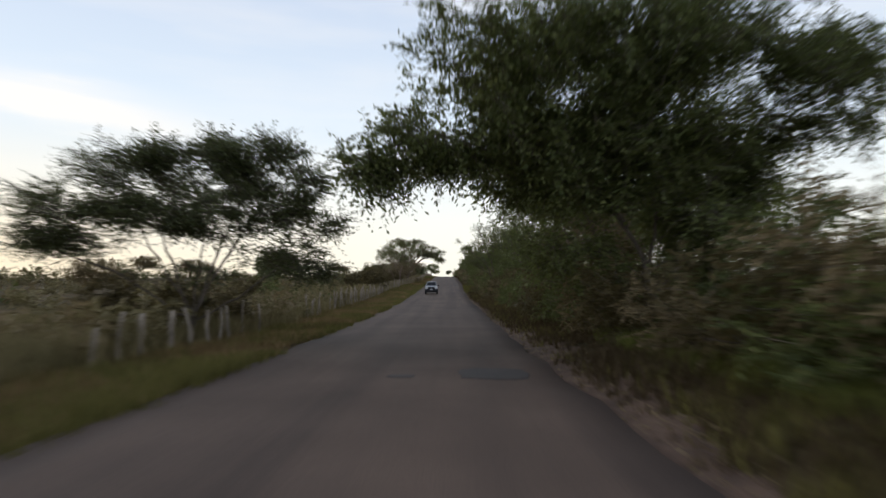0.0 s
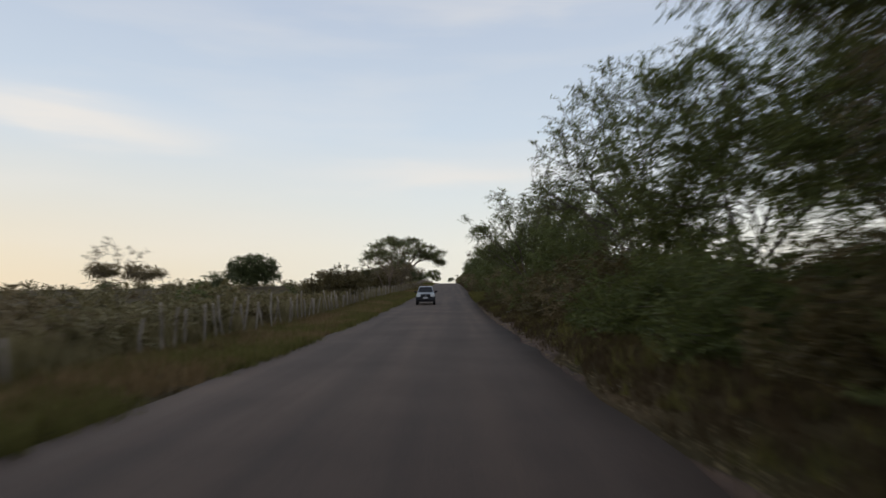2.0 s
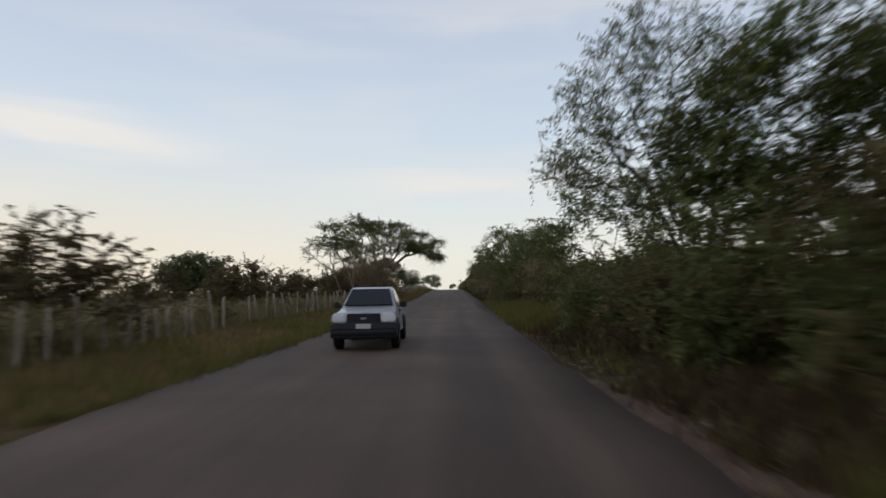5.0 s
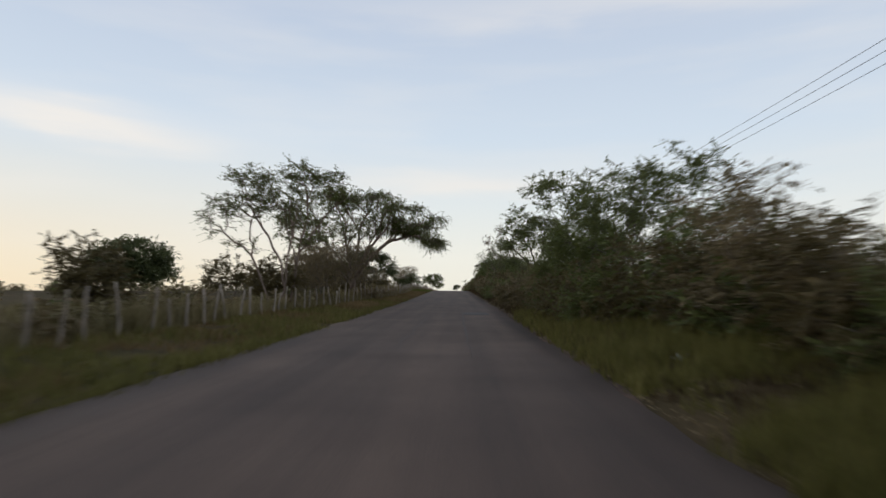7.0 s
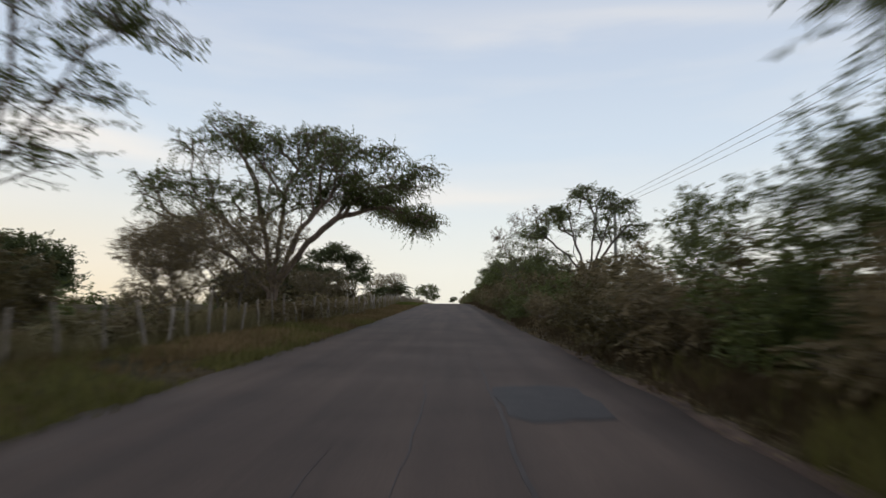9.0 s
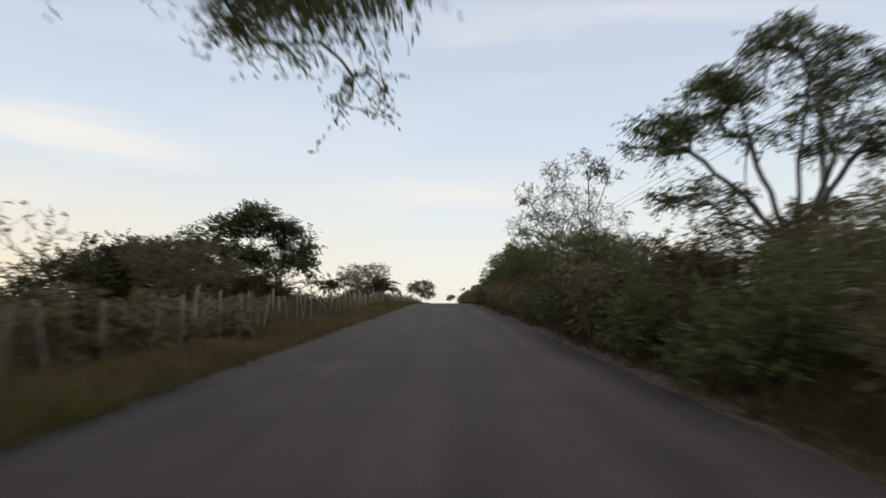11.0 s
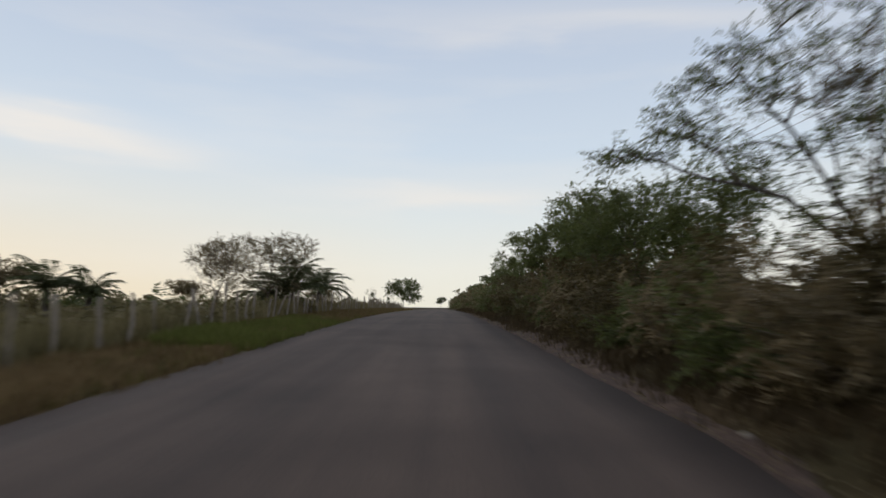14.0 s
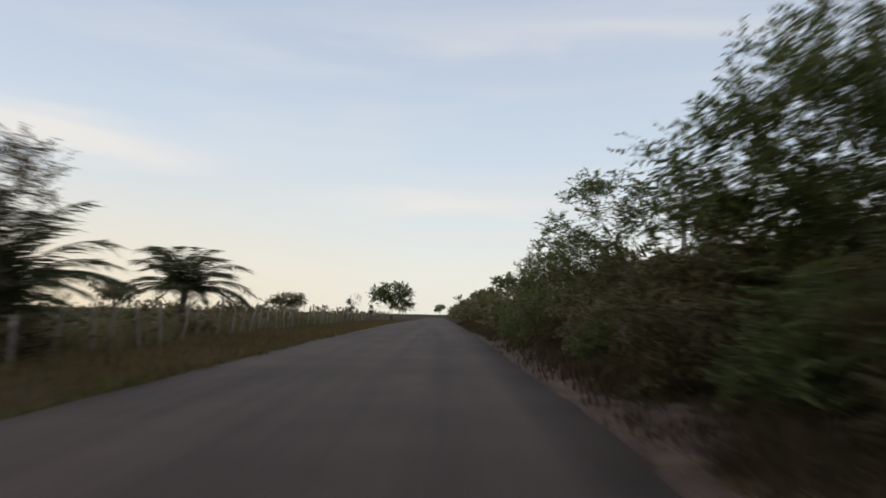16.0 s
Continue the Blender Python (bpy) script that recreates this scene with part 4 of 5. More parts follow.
plant(leaning, 8.4, 27.5, "leafy green tree stretching a long limb over the road", group="leaning trees")
again(leaning, 7.6, 35.5, 180, 0.98, label="high-crowned leafy green tree over the brush")
again(tall_b, 10.0, 40.5, 30, 1.05)
again(feathery, 9.0, 45, 140, 1.15)
again(feathery, 7.8, 55.8, 80, 0.76)
again(feathery, 8.4, 120.5, 20, 0.76)
again(feathery, 9.6, 39.5, 250, 1.0)
again(feathery, 8.2, 75.5, 60, 0.95)
fan_tall = tree("tree", [[(-0.3, 0, 2.0), (-1.6, 0, 4.6), (-3.6, 0, 6.4)], [(-0.2, 0, 2.0), (-1.2, 0.3, 5.4), (-2.4, 0.2, 8.2)], [(0, 0.1, 2.2), (-0.2, 0.4, 6.0), (-0.5, 0.3, 9.4)], [(0.2, 0, 2.0), (1.0, -0.3, 5.6), (1.8, -0.2, 9.0)], [(0.3, 0, 1.8), (1.9, 0.2, 4.8), (3.2, 0, 7.2)], [(-0.2, -0.2, 1.8), (-1.8, -0.8, 3.6), (-4.2, -0.6, 5.0)], [(0, 0.3, 2.0), (0.4, 1.4, 5.0), (0.6, 1.8, 7.6)]],
                [(-3.8, 0, 6.5, 1.5, 2.0, 1.2, 2.2), (-2.6, 0, 8.6, 1.8, 2.0, 1.3, 2.6), (-0.5, 0, 9.9, 1.8, 2.0, 1.0, 2.2), (1.8, 0, 9.4, 2.0, 2.2, 1.2, 2.4), (3.4, 0, 7.6, 2.0, 2.0, 1.5, 2.2), (0, 0, 7.6, 2.4, 2.4, 1.4, 2.0), (-4.6, 0, 5.2, 0.8, 1.2, 0.6, 0.8), (-2.0, 0, 5.6, 1.6, 1.6, 0.7, 1.4), (1.6, 0.5, 5.4, 1.8, 1.8, 0.8, 1.4), (-1.6, 0, 4.2, 2.0, 1.8, 0.8, 1.4), (2.0, 0, 4.2, 2.0, 2.0, 0.9, 1.5), (0.2, -0.4, 6.2, 2.2, 2.0, 0.9, 1.8), (0.4, 0, 3.2, 2.6, 2.0, 0.7, 1.0), (-3.0, 0, 5.2, 1.6, 1.6, 0.8, 1.8), (-2.4, 0, 7.2, 1.8, 1.8, 0.9, 1.8)],
                700, 39, leaves=27, clump=0.5, leaf=(0.15, 0.055), flatten=0.55, droop=0.3, leaf_mat="leaf", bark="bark", tip_rad=0.010, puffs=4)
plant(fan_tall, 8.3, 51.5, "tall many-stemmed feathery tree fanning up from the thicket", group="fan-shaped trees")
again(fan_tall, 6.8, 84.0, 12, 0.86)
fan_mid = tree("tree", [[(-0.2, 0, 1.4), (-1.4, 0, 3.6), (-3.2, 0, 5.2), (-4.5, 0, 6.2)], [(-0.1, 0, 1.4), (-0.9, 0.2, 4.4), (-2.0, 0.2, 7.2)], [(0.1, 0.1, 1.5), (0.3, 0.3, 4.6), (0.9, 0.2, 7.0)], [(0.2, 0, 1.4), (1.4, 0, 3.8), (2.4, 0, 5.8)], [(-0.1, -0.1, 1.2), (-1.2, -0.6, 2.6), (-2.8, -0.6, 3.8)]],
               [(-4.6, 0, 6.3, 0.3, 0.4, 0.22, 0.2), (-3.4, 0, 5.3, 1.0, 1.2, 0.6, 1.4), (-2.2, 0, 7.5, 1.0, 1.2, 0.7, 1.3), (-1.0, 0, 6.5, 1.4, 1.4, 1.0, 1.8), (1.0, 0, 7.3, 1.6, 1.6, 1.0, 1.8), (-2.5, 0, 4.0, 1.2, 1.3, 0.6, 1.5), (0, 0, 5.0, 2.0, 2.0, 0.9, 1.8), (2.2, 0, 6.0, 1.6, 1.6, 1.0, 1.6)],
               330, 40, leaves=36, clump=0.48, leaf=(0.14, 0.05), flatten=0.55, droop=0.3, leaf_mat="leaf", bark="bark", tip_rad=0.009, puffs=4)
plant(fan_mid, 5.7, 69.6, "airy feathery tree reaching thin sprays over the road")
lace = tree("tree", [[(-0.3, 0, 2.2), (-2.2, 0, 3.6), (-4.6, 0, 4.2), (-6.0, 0, 4.6)], [(-0.2, 0, 2.4), (-1.6, 0.3, 5.0), (-3.0, 0.2, 6.6)], [(0, 0, 2.5), (0.2, 0, 5.4), (0.4, 0, 7.2)], [(-0.3, 0, 2.4), (-1.2, -0.6, 3.2), (-2.2, -0.6, 2.8)]],
            [(-6.1, 0, 4.5, 0.7, 1.0, 0.35, 0.8), (-4.6, 0, 5.3, 1.1, 1.4, 0.5, 1.5), (-3.0, 0, 6.7, 1.4, 1.6, 0.6, 2), (-1.0, 0, 7.8, 1.8, 1.8, 0.7, 2), (1.2, 0, 7.2, 1.6, 1.6, 0.7, 1), (-2.2, 0, 4.7, 1.8, 1.6, 0.4, 1.5), (-0.6, 0, 3.8, 1.6, 1.4, 0.4, 1), (-1.9, -0.4, 2.9, 0.8, 0.8, 0.3, 0.5), (0.4, 0.2, 5.4, 1.5, 1.6, 0.5, 1.5), (-1.4, 0, 5.9, 1.6, 1.6, 0.5, 1.5), (1.6, 0, 4.2, 1.4, 1.4, 0.5, 1)],
            430, 36, leaves=27, clump=0.46, leaf=(0.13, 0.05), flatten=0.35, droop=0.3, leaf_mat="leaf", bark="bark", tip_rad=0.011, puffs=4)
plant(lace, 10.1, 203, "wide lacy tree with open limbs reaching over the road")
sapling = tree("tree", [[(0.05, 0, 1.4), (0, 0, 3.2)]], [(0, 0, 1.4, 0.9, 0.9, 0.5, 2), (0, 0, 2.3, 0.6, 0.6, 0.5, 1.6), (0, 0, 3.2, 0.3, 0.3, 0.5, 1)], 60, 37, leaves=40, clump=0.35, leaf=(0.2, 0.09), leaf_mat="dark_leaf", min_rad=0.012)
plant(sapling, -13.3, 310, "slim pointed young tree near the crest", group="saplings")
again(sapling, -11.0, 318, 70, 0.75)

# ---------------------------------------------------------------- thicket
brush, coarse = [], []
for seed, mat, lv in ((41, "brush_leaf", 44), (42, "dry_leaf", 42), (43, "leaf", 44), (44, "brush_leaf", 44)):
    rs_ = random.Random(seed)
    lobes = [(rs_.uniform(-0.9, 0.9), rs_.uniform(-0.9, 0.9), rs_.uniform(0.6, 1.9), rs_.uniform(0.7, 1.2), rs_.uniform(0.7, 1.2), rs_.uniform(0.5, 0.9), 1) for _ in range(6)]
    lobes.append((0, 0, 0.5, 1.5, 1.5, 0.5, 1.5))
    b = tree("bush", [[(0.2, 0.1, 0.5)], [(-0.3, 0, 0.5)], [(0, -0.3, 0.5)]], lobes, 95, seed, leaves=lv, clump=0.44, leaf=(0.15, 0.068), leaf_mat=mat, bark="twig", step=0.4, simple=True)
    brush.append(b)
    # the coarse bushes swap brush_leaf for its copy with the skylight coloured in
    coarse.append(tree("bush", [[(0.2, 0.1, 0.5)], [(-0.3, 0, 0.5)]], lobes, 40, seed, leaves=25, clump=0.5, leaf=(0.265, 0.12), leaf_mat="lit_scrub_leaf" if mat == "brush_leaf" else mat, bark="twig", step=0.6, min_rad=0.007, simple=True))
big_brush = tree("bush", [[(0.2, 0.1, 0.9)], [(-0.4, 0, 0.9)], [(0, -0.4, 0.8)]],
                 [(-0.8, 0.3, 2.4, 1.4, 1.4, 0.8, 2), (0.9, -0.4, 2.8, 1.4, 1.4, 0.9, 2), (0.1, 0.8, 3.3, 1.1, 1.2, 0.6, 1.2), (0, 0, 1.4, 2.0, 2.0, 0.8, 2)],
                 160, 47, leaves=44, clump=0.5, leaf=(0.16, 0.07), leaf_mat="brush_leaf", bark="twig", simple=True, puffs=4)
green_brush = tree("bush", [[(0.2, 0.1, 0.9)], [(-0.4, 0, 0.9)], [(0, -0.4, 0.8)]],
                   [(0.8, 0.3, 2.5, 1.4, 1.4, 0.9, 2), (-0.9, -0.4, 2.7, 1.4, 1.4, 0.9, 2), (0.1, -0.6, 3.4, 1.2, 1.1, 0.7, 1.2), (0, 0, 1.4, 2.0, 2.0, 0.8, 2)],
                   160, 48, leaves=44, clump=0.5, leaf=(0.16, 0.07), leaf_mat="leaf", bark="twig", simple=True, puffs=4)
dry_brush = tree("bush", [[(0.2, 0.1, 0.9)], [(-0.4, 0, 0.9)], [(0, -0.4, 0.8)]],
                 [(-0.9, -0.3, 2.3, 1.4, 1.4, 0.8, 2), (0.8, 0.5, 2.7, 1.4, 1.4, 0.9, 2), (-0.1, 0.7, 3.2, 1.1, 1.2, 0.6, 1.2), (0, 0, 1.4, 2.0, 2.0, 0.8, 2)],
                 170, 49, leaves=38, clump=0.5, leaf=(0.15, 0.06), leaf_mat="dry_leaf", bark="twig", simple=True, puffs=4)
BRUSH_LABELS = ("tangled olive-green thicket bush", "dry brownish thicket bush", "leafy green thicket bush", "dense scrubby roadside bush")
rb = random.Random(5)
placed = 0
s = -6.0
while s < 250:
    for row, (x0, k0) in enumerate(((4.7, 0.85), (6.4, 1.2))):
        x, ss = x0 + rb.uniform(-0.4, 0.6), s + rb.uniform(-0.8, 0.8)
        low_ = 0.72 if 138 < ss < 158 else (0.88 if 172 < ss < 213 else 1.0)
        if 92 < ss < 112 and row == 0:
            x += 1.6
        if 16 < ss < 40 and row == 1:
            low_ = 0.86
        k = k0 * rb.uniform(0.8, 1.2) * low_
        i = rb.choice((0, 1, 2, 2, 3) if ss < 132 or ss > 205 else ((0, 0, 1, 1, 3, 3, 2) if ss < 172 else (0, 0, 1, 1, 3, 3, 2)))
        if placed < 4:
            i = placed
            plant(brush[i], x, ss, BRUSH_LABELS[i], "bush", "thicket bushes")
        else:
            again(brush[i], x, ss, rb.uniform(0, 360), k)
        placed += 1
    s += 2.7
plant(big_brush, 8.8, 26, "tall ragged olive-brown bush in the thicket", "bush", "tall thicket bushes", scale=0.62)
plant(dry_brush, 8.6, 150, "tall ragged dry brown bush in the thicket", "bush", "tall thicket bushes")
plant(green_brush, 9.2, 23, "tall ragged green bush in the thicket", "bush", "tall thicket bushes", scale=0.6)
again(green_brush, 7.7, 226.5, 140, 1.0)
again(green_brush, 8.0, 231.5, 20, 1.05)
again(green_brush, 4.5, 70.6, 200, 1.02)
again(green_brush, 6.0, 74.0, 80, 1.1)
again(green_brush, 7.4, 57.5, 10, 1.1)
again(green_brush, 8.6, 60.0, 60, 1.2)
again(green_brush, 10.2, 57.5, 150, 1.35)
again(green_brush, 10.4, 61.0, 240, 1.35)
again(big_brush, 9.0, 55.0, 90, 1.1)
for ob, x, s, a, k in ((green_brush, 8.2, 73.0, 20, 1.25), (big_brush, 9.0, 76.0, 120, 1.25), (big_brush, 8.4, 47.5, 20, 0.95), (green_brush, 8.2, 51.0, 170, 1.05), (green_brush, 8.8, 216.0, 60, 1.1), (big_brush, 9.6, 219.0, 140, 1.2), (green_brush, 10.5, 214.5, 260, 1.2), (green_brush, 9.4, 229.0, 30, 1.25),
                       (big_brush, 9.6, 233.0, 210, 1.3), (green_brush, 9.4, 237.5, 120, 1.35), (green_brush, 9.8, 242.0, 330, 1.4), (green_brush, 9.4, 246.5, 80, 1.4), (big_brush, 8.6, 251.0, 10, 1.35), (green_brush, 9.8, 256.0, 270, 1.35)):
    again(ob, x, s, a, k)
again(dry_brush, 6.2, 106.5, 30, 1.0)
again(dry_brush, 8.0, 114.2, 200, 0.92)
s = -4.0
while s < 252:
    again(green_brush if (s < 132 or s > 203) and rb.random() < 0.7 else (dry_brush if 136 < s < 212 else big_brush), 8.9 + rb.uniform(-0.6, 0.9), s, rb.uniform(0, 360), rb.uniform(0.8, 1.1) * (0.56 if s < 30 else (0.74 if s < 47 else 0.95) if s < 56 else 0.62 if 136 < s < 157 else (0.8 if s < 82 else 0.62 if 100 < s < 117 else 1.0) * (0.78 if 171 < s < 213 else 1.0)))
    s += rb.uniform(2.8, 3.8)
# the thicket's depth and its far end
spots = []
for _ in range(90):
    ss = rb.uniform(250, 460)
    spots.append((rb.randrange(4), 5.4 + abs(rb.gauss(0, 2.2)), ss, rb.uniform(0, 360), rb.uniform(1.1, 1.9), 1.0))
scatter("thicket", "tangled thicket stretching away from the road", "bushes", coarse, spots)
spots = [(rb.randrange(2), rb.uniform(11.5, 17), rb.uniform(24, 260), rb.uniform(0, 360), rb.uniform(0.9, 1.25) * 0.95, 1.0) for _ in range(28)]
spots = [(i, x, s, a, k * (0.55 if s < 30 else 0.66 if s < 56 else 0.74 if s < 82 else 1.0) * (0.62 if 136 < s < 172 else (0.85 if 172 < s < 213 else 1.0)), q) for i, x, s, a, k, q in spots]
back_row = [(rb.randrange(4), rb.uniform(10.5, 14.5), rb.uniform(-4, 262), rb.uniform(0, 360), rb.uniform(0.95, 1.3), rb.uniform(0.85, 1.05)) for _ in range(150)]
for s0, s1, n, low, high in ((44, 63, 14, 1.3, 1.6), (70, 82, 12, 1.5, 1.9), (226, 262, 34, 1.5, 2.0)):
    for k in range(n):
        back_row.append((rb.randrange(4), rb.uniform(9.6, 12.5), s0 + (s1 - s0) * (k + rb.random()) / n, rb.uniform(0, 360), rb.uniform(low, high), rb.uniform(0.9, 1.1)))
scatter("thicket_back", "dense low growth at the back of the thicket", "bushes", coarse, [(i, x, s, a, k * (0.68 if s < 56 else 0.8 if 136 < s < 213 else 1.0), q) for i, x, s, a, k, q in back_row])
scatter("deep_thicket", "tangled thicket behind the roadside bushes", "bushes", (big_brush, green_brush), spots)
# scrub behind the fence
spots = []
for _ in range(430):
    ss = rb.uniform(-5, 340)
    spots.append((rb.choice((0, 1, 3)), fence_x(ss) - 1.0 - 4.5 * rb.random() ** 1.3, ss, rb.uniform(0, 360), rb.uniform(0.6, 0.9), rb.uniform(0.7, 0.95)))
for _ in range(105):
    spots.append((rb.choice((0, 1, 3, 2)), -15 - rb.uniform(0, 28), rb.uniform(-5, 360), rb.uniform(0, 360), rb.uniform(0.9, 1.5), rb.uniform(0.7, 1.0)))
for _ in range(120):
    spots.append((rb.choice((0, 1, 3)), -43 - rb.uniform(0, 60), rb.uniform(0, 360), rb.uniform(0, 360), rb.uniform(0.8, 1.2), rb.uniform(0.6, 0.85)))
for _ in range(60):
    ss = rb.uniform(148, 178)
    spots.append((1, fence_x(ss) - 0.35 - 2.6 * rb.random(), ss, rb.uniform(0, 360), rb.uniform(0.5, 0.8), rb.uniform(0.8, 1.1)))
scatter("scrub", "dry olive scrub behind the fence", "scrub", coarse, spots)
# low woods on the skyline
spots = []
for _ in range(60):
    spots.append((rb.choice((0, 2, 3)), -rb.uniform(70, 190), rb.uniform(20, 620), rb.uniform(0, 360), rb.uniform(2.2, 3.6), rb.uniform(0.5, 0.8)))
scatter("far_woods", "far low woods across the pasture", "woods", coarse, spots)
for ob in coarse:
    for c in (*ob.children, ob):
        bpy.data.objects.remove(c)


# ---------------------------------------------------------------- palms
def palm(seed, trunk_h, frond, count, x, s, label, low=12, bow=5.2):
    rs = np.random.RandomState(seed)
    root = new("palm_tree")
    n = 8
    pos = [np.array((0.05 * math.sin(k), 0.04 * math.cos(2 * k), trunk_h * k / n)) for k in range(n + 1)]
    tube_mesh("trunk", pos, [max(0, k - 1) for k in range(n + 1)], [0.17 - 0.004 * k + 0.015 * (k % 2) for k in range(n + 1)], MAT["bark"], root)
    for f in range(count):
        az = 2.399 * f + rs.uniform(-0.2, 0.2)
        lift = radians(rs.uniform(low, 88))
        m = 14
        pts, p, el = [], np.array((0, 0, trunk_h)), lift
        ln = frond * rs.uniform(0.8, 1.1)
        for k in range(m + 1):
            pts.append(p.copy())
            p = p + ln / m * np.array((math.cos(az) * math.cos(el), math.sin(az) * math.cos(el), math.sin(el)))
            el -= radians(bow + 3.2 * k / m)
        stem = tube_mesh("frond", pts, [max(0, k - 1) for k in range(m + 1)], [0.03 * (1 - 0.8 * k / m) + 0.004 for k in range(m + 1)], MAT["palm_leaf"], root)
        c, d = [], []
        for k in range(2, m + 1):
            t = pts[k] - pts[k - 1]
            t /= np.linalg.norm(t)
            side = np.cross(t, (0, 0, 1.0))
            side /= np.linalg.norm(side) + 1e-6
            size = math.sin(math.pi * (0.12 + 0.8 * k / m))
            for q in range(6):
                for sg in (-1, 1):
                    c.append(pts[k] - t * ln / m * q / 6)
                    d.append((side * sg + t * 0.7 + np.array((0, 0, -0.35)) + rs.normal(size=3) * 0.12) * size)
        c, d = np.array(c), np.array(d)
        leaf_mesh("leaf_blade", c, d, frond * 0.26, 0.032, MAT["palm_leaf"], stem, rs)
    return plant(root, x, s, label, "palm tree", "palms")


palm(61, 1.7, 2.9, 24, -10.2, 230.5, "shaggy low palm tree with upswept fronds by the fence", 22, 3.0)
palm(66, 1.5, 2.7, 18, -12.0, 232, "dark low palm tree with upswept fronds behind the fence", 22, 3.2)
palm(62, 2.3, 2.9, 26, -10.7, 242.5, "low palm tree with arching fronds by the fence", 16, 3.6)
palm(63, 1.9, 2.5, 22, -23.6, 225.6, "palm tree with arching fronds in the pasture", 12, 3.6)
palm(65, 1.7, 2.2, 18, -21.3, 226, "palm tree with arching fronds in the pasture", 12, 3.6)
palm(64, 2.0, 3.4, 22, -33.5, 114.5, "palm tree with arching fronds in the pasture", 10, 3.6)

# ---------------------------------------------------------------- fence
fence = tagged(new("fence"), "old fence of crooked weathered wooden posts along the verge", "fence")


def post_mesh(seed):
    rnd = random.Random(seed)
    bm = bmesh.new()
    rings = []
    h = 1.45 * rnd.uniform(0.9, 1.12)
    r = rnd.uniform(0.055, 0.095)
    bx, by = rnd.uniform(-0.09, 0.09), rnd.uniform(-0.09, 0.09)
    knot = rnd.randrange(2, 6)
    for k in range(7):
        u = k / 6
        r_k = r * rnd.uniform(0.86, 1.14) * (1.22 if k == knot else 1.0)
        cx, cy = bx * math.sin(u * 3.0) + rnd.uniform(-0.022, 0.022), by * math.sin(u * 2.5 + 0.4) + rnd.uniform(-0.022, 0.022)
        rings.append([bm.verts.new((cx + r_k * (1 - 0.22 * u) * math.cos(a) * (1.12 if j % 2 else 0.9), cy + r_k * (1 - 0.22 * u) * math.sin(a), -0.3 + u * (h + 0.3) + (0.04 * math.cos(a) if k == 6 else 0)))
                      for j, a in enumerate([2 * math.pi * q / 7 for q in range(7)])])
    for a, b in zip(rings, rings[1:]):
        for j in range(7):
            bm.faces.new((a[j], a[(j + 1) % 7], b[(j + 1) % 7], b[j]))
    bm.faces.new(rings[-1])
    me = bpy.data.meshes.new("post")
    bm.to_mesh(me)
    bm.free()
    me.materials.append(MAT["post"])
    me.polygons.foreach_set("use_smooth", [True] * len(me.polygons))
    return me


POSTS = [post_mesh(70 + i) for i in range(12)]
rp = random.Random(8)
s = 12.6
while s < 330:
    x = fence_x(s)
    if not (23.8 < s < 33 or 38.5 < s < 43.5 or 93 < s < 95):
        ob = new("post", POSTS[rp.randrange(12)])
        ob.parent = fence
        girth = float(np.interp(s, (25, 45, 150, 170), (0.88, 0.7, 0.74, 0.8)))
        tall = 0.84 if s < 40 else float(np.interp(s, (40, 100, 240), (0.93, 0.97, 1.02)))
        ob.matrix_basis = pose(x + rp.uniform(-0.12, 0.12), s, ground_z(x, s), rp.gauss(0, 5.5), rp.gauss(0, 5.5), rp.uniform(0, 360)) @ Matrix.Diagonal((girth, girth, tall * rp.uniform(0.8, 1.12), 1))
    s += rp.uniform(0.8, 1.4) if s < 92 else (rp.uniform(1.1, 1.9) if s < 165 else (rp.uniform(0.9, 1.5) if s < 188 else rp.uniform(1.1, 2.0)))


# ---------------------------------------------------------------- grass
def grass(name, label, count, side, x0, x1, s0, s1, h, mat, seed, edge=0.0, per=9, spread=0.12):
    """Tufts of leaning blades: side -1 from road edge (0) to fence (1) and past it, side 1 in metres from the road's edge."""
    rs = np.random.RandomState(seed)
    V, Fc = [], []
    for _ in range(count):
        s_ = s0 + (s1 - s0) * rs.rand() ** 1.1
        u_ = x0 + (x1 - x0) * rs.rand() ** (1 + edge)
        x_ = road_left(s_) + (fence_x(s_) - road_left(s_)) * u_ if side < 0 else road_right(s_) + u_
        dens = noise.noise((x_ * 0.35, s_ * 0.22, seed))
        if dens < -0.32:
            continue
        z_ = ground_z(x_, s_) - 0.02
        hh = h * (0.75 + 0.7 * dens + 0.3 * rs.rand())
        for _b in range(per):
            a = rs.rand() * 6.283
            bx, by = x_ + rs.normal() * spread, s_ + rs.normal() * spread
            w = 0.014 + 0.014 * rs.rand()
            q = hh * (0.5 + 0.6 * rs.rand())
            lean = q * (0.15 + 0.5 * rs.rand())
            ca, sa = math.cos(a), math.sin(a)
            i = len(V)
            V += [(bx - sa * w, by + ca * w, z_), (bx + sa * w, by - ca * w, z_), (bx + ca * lean, by + sa * lean, z_ + q)]
            Fc.append((i, i + 1, i + 2))
    ob = mesh_object(name, V, Fc, MAT[mat])
    return tagged(ob, label, "grass", kind="stuff")


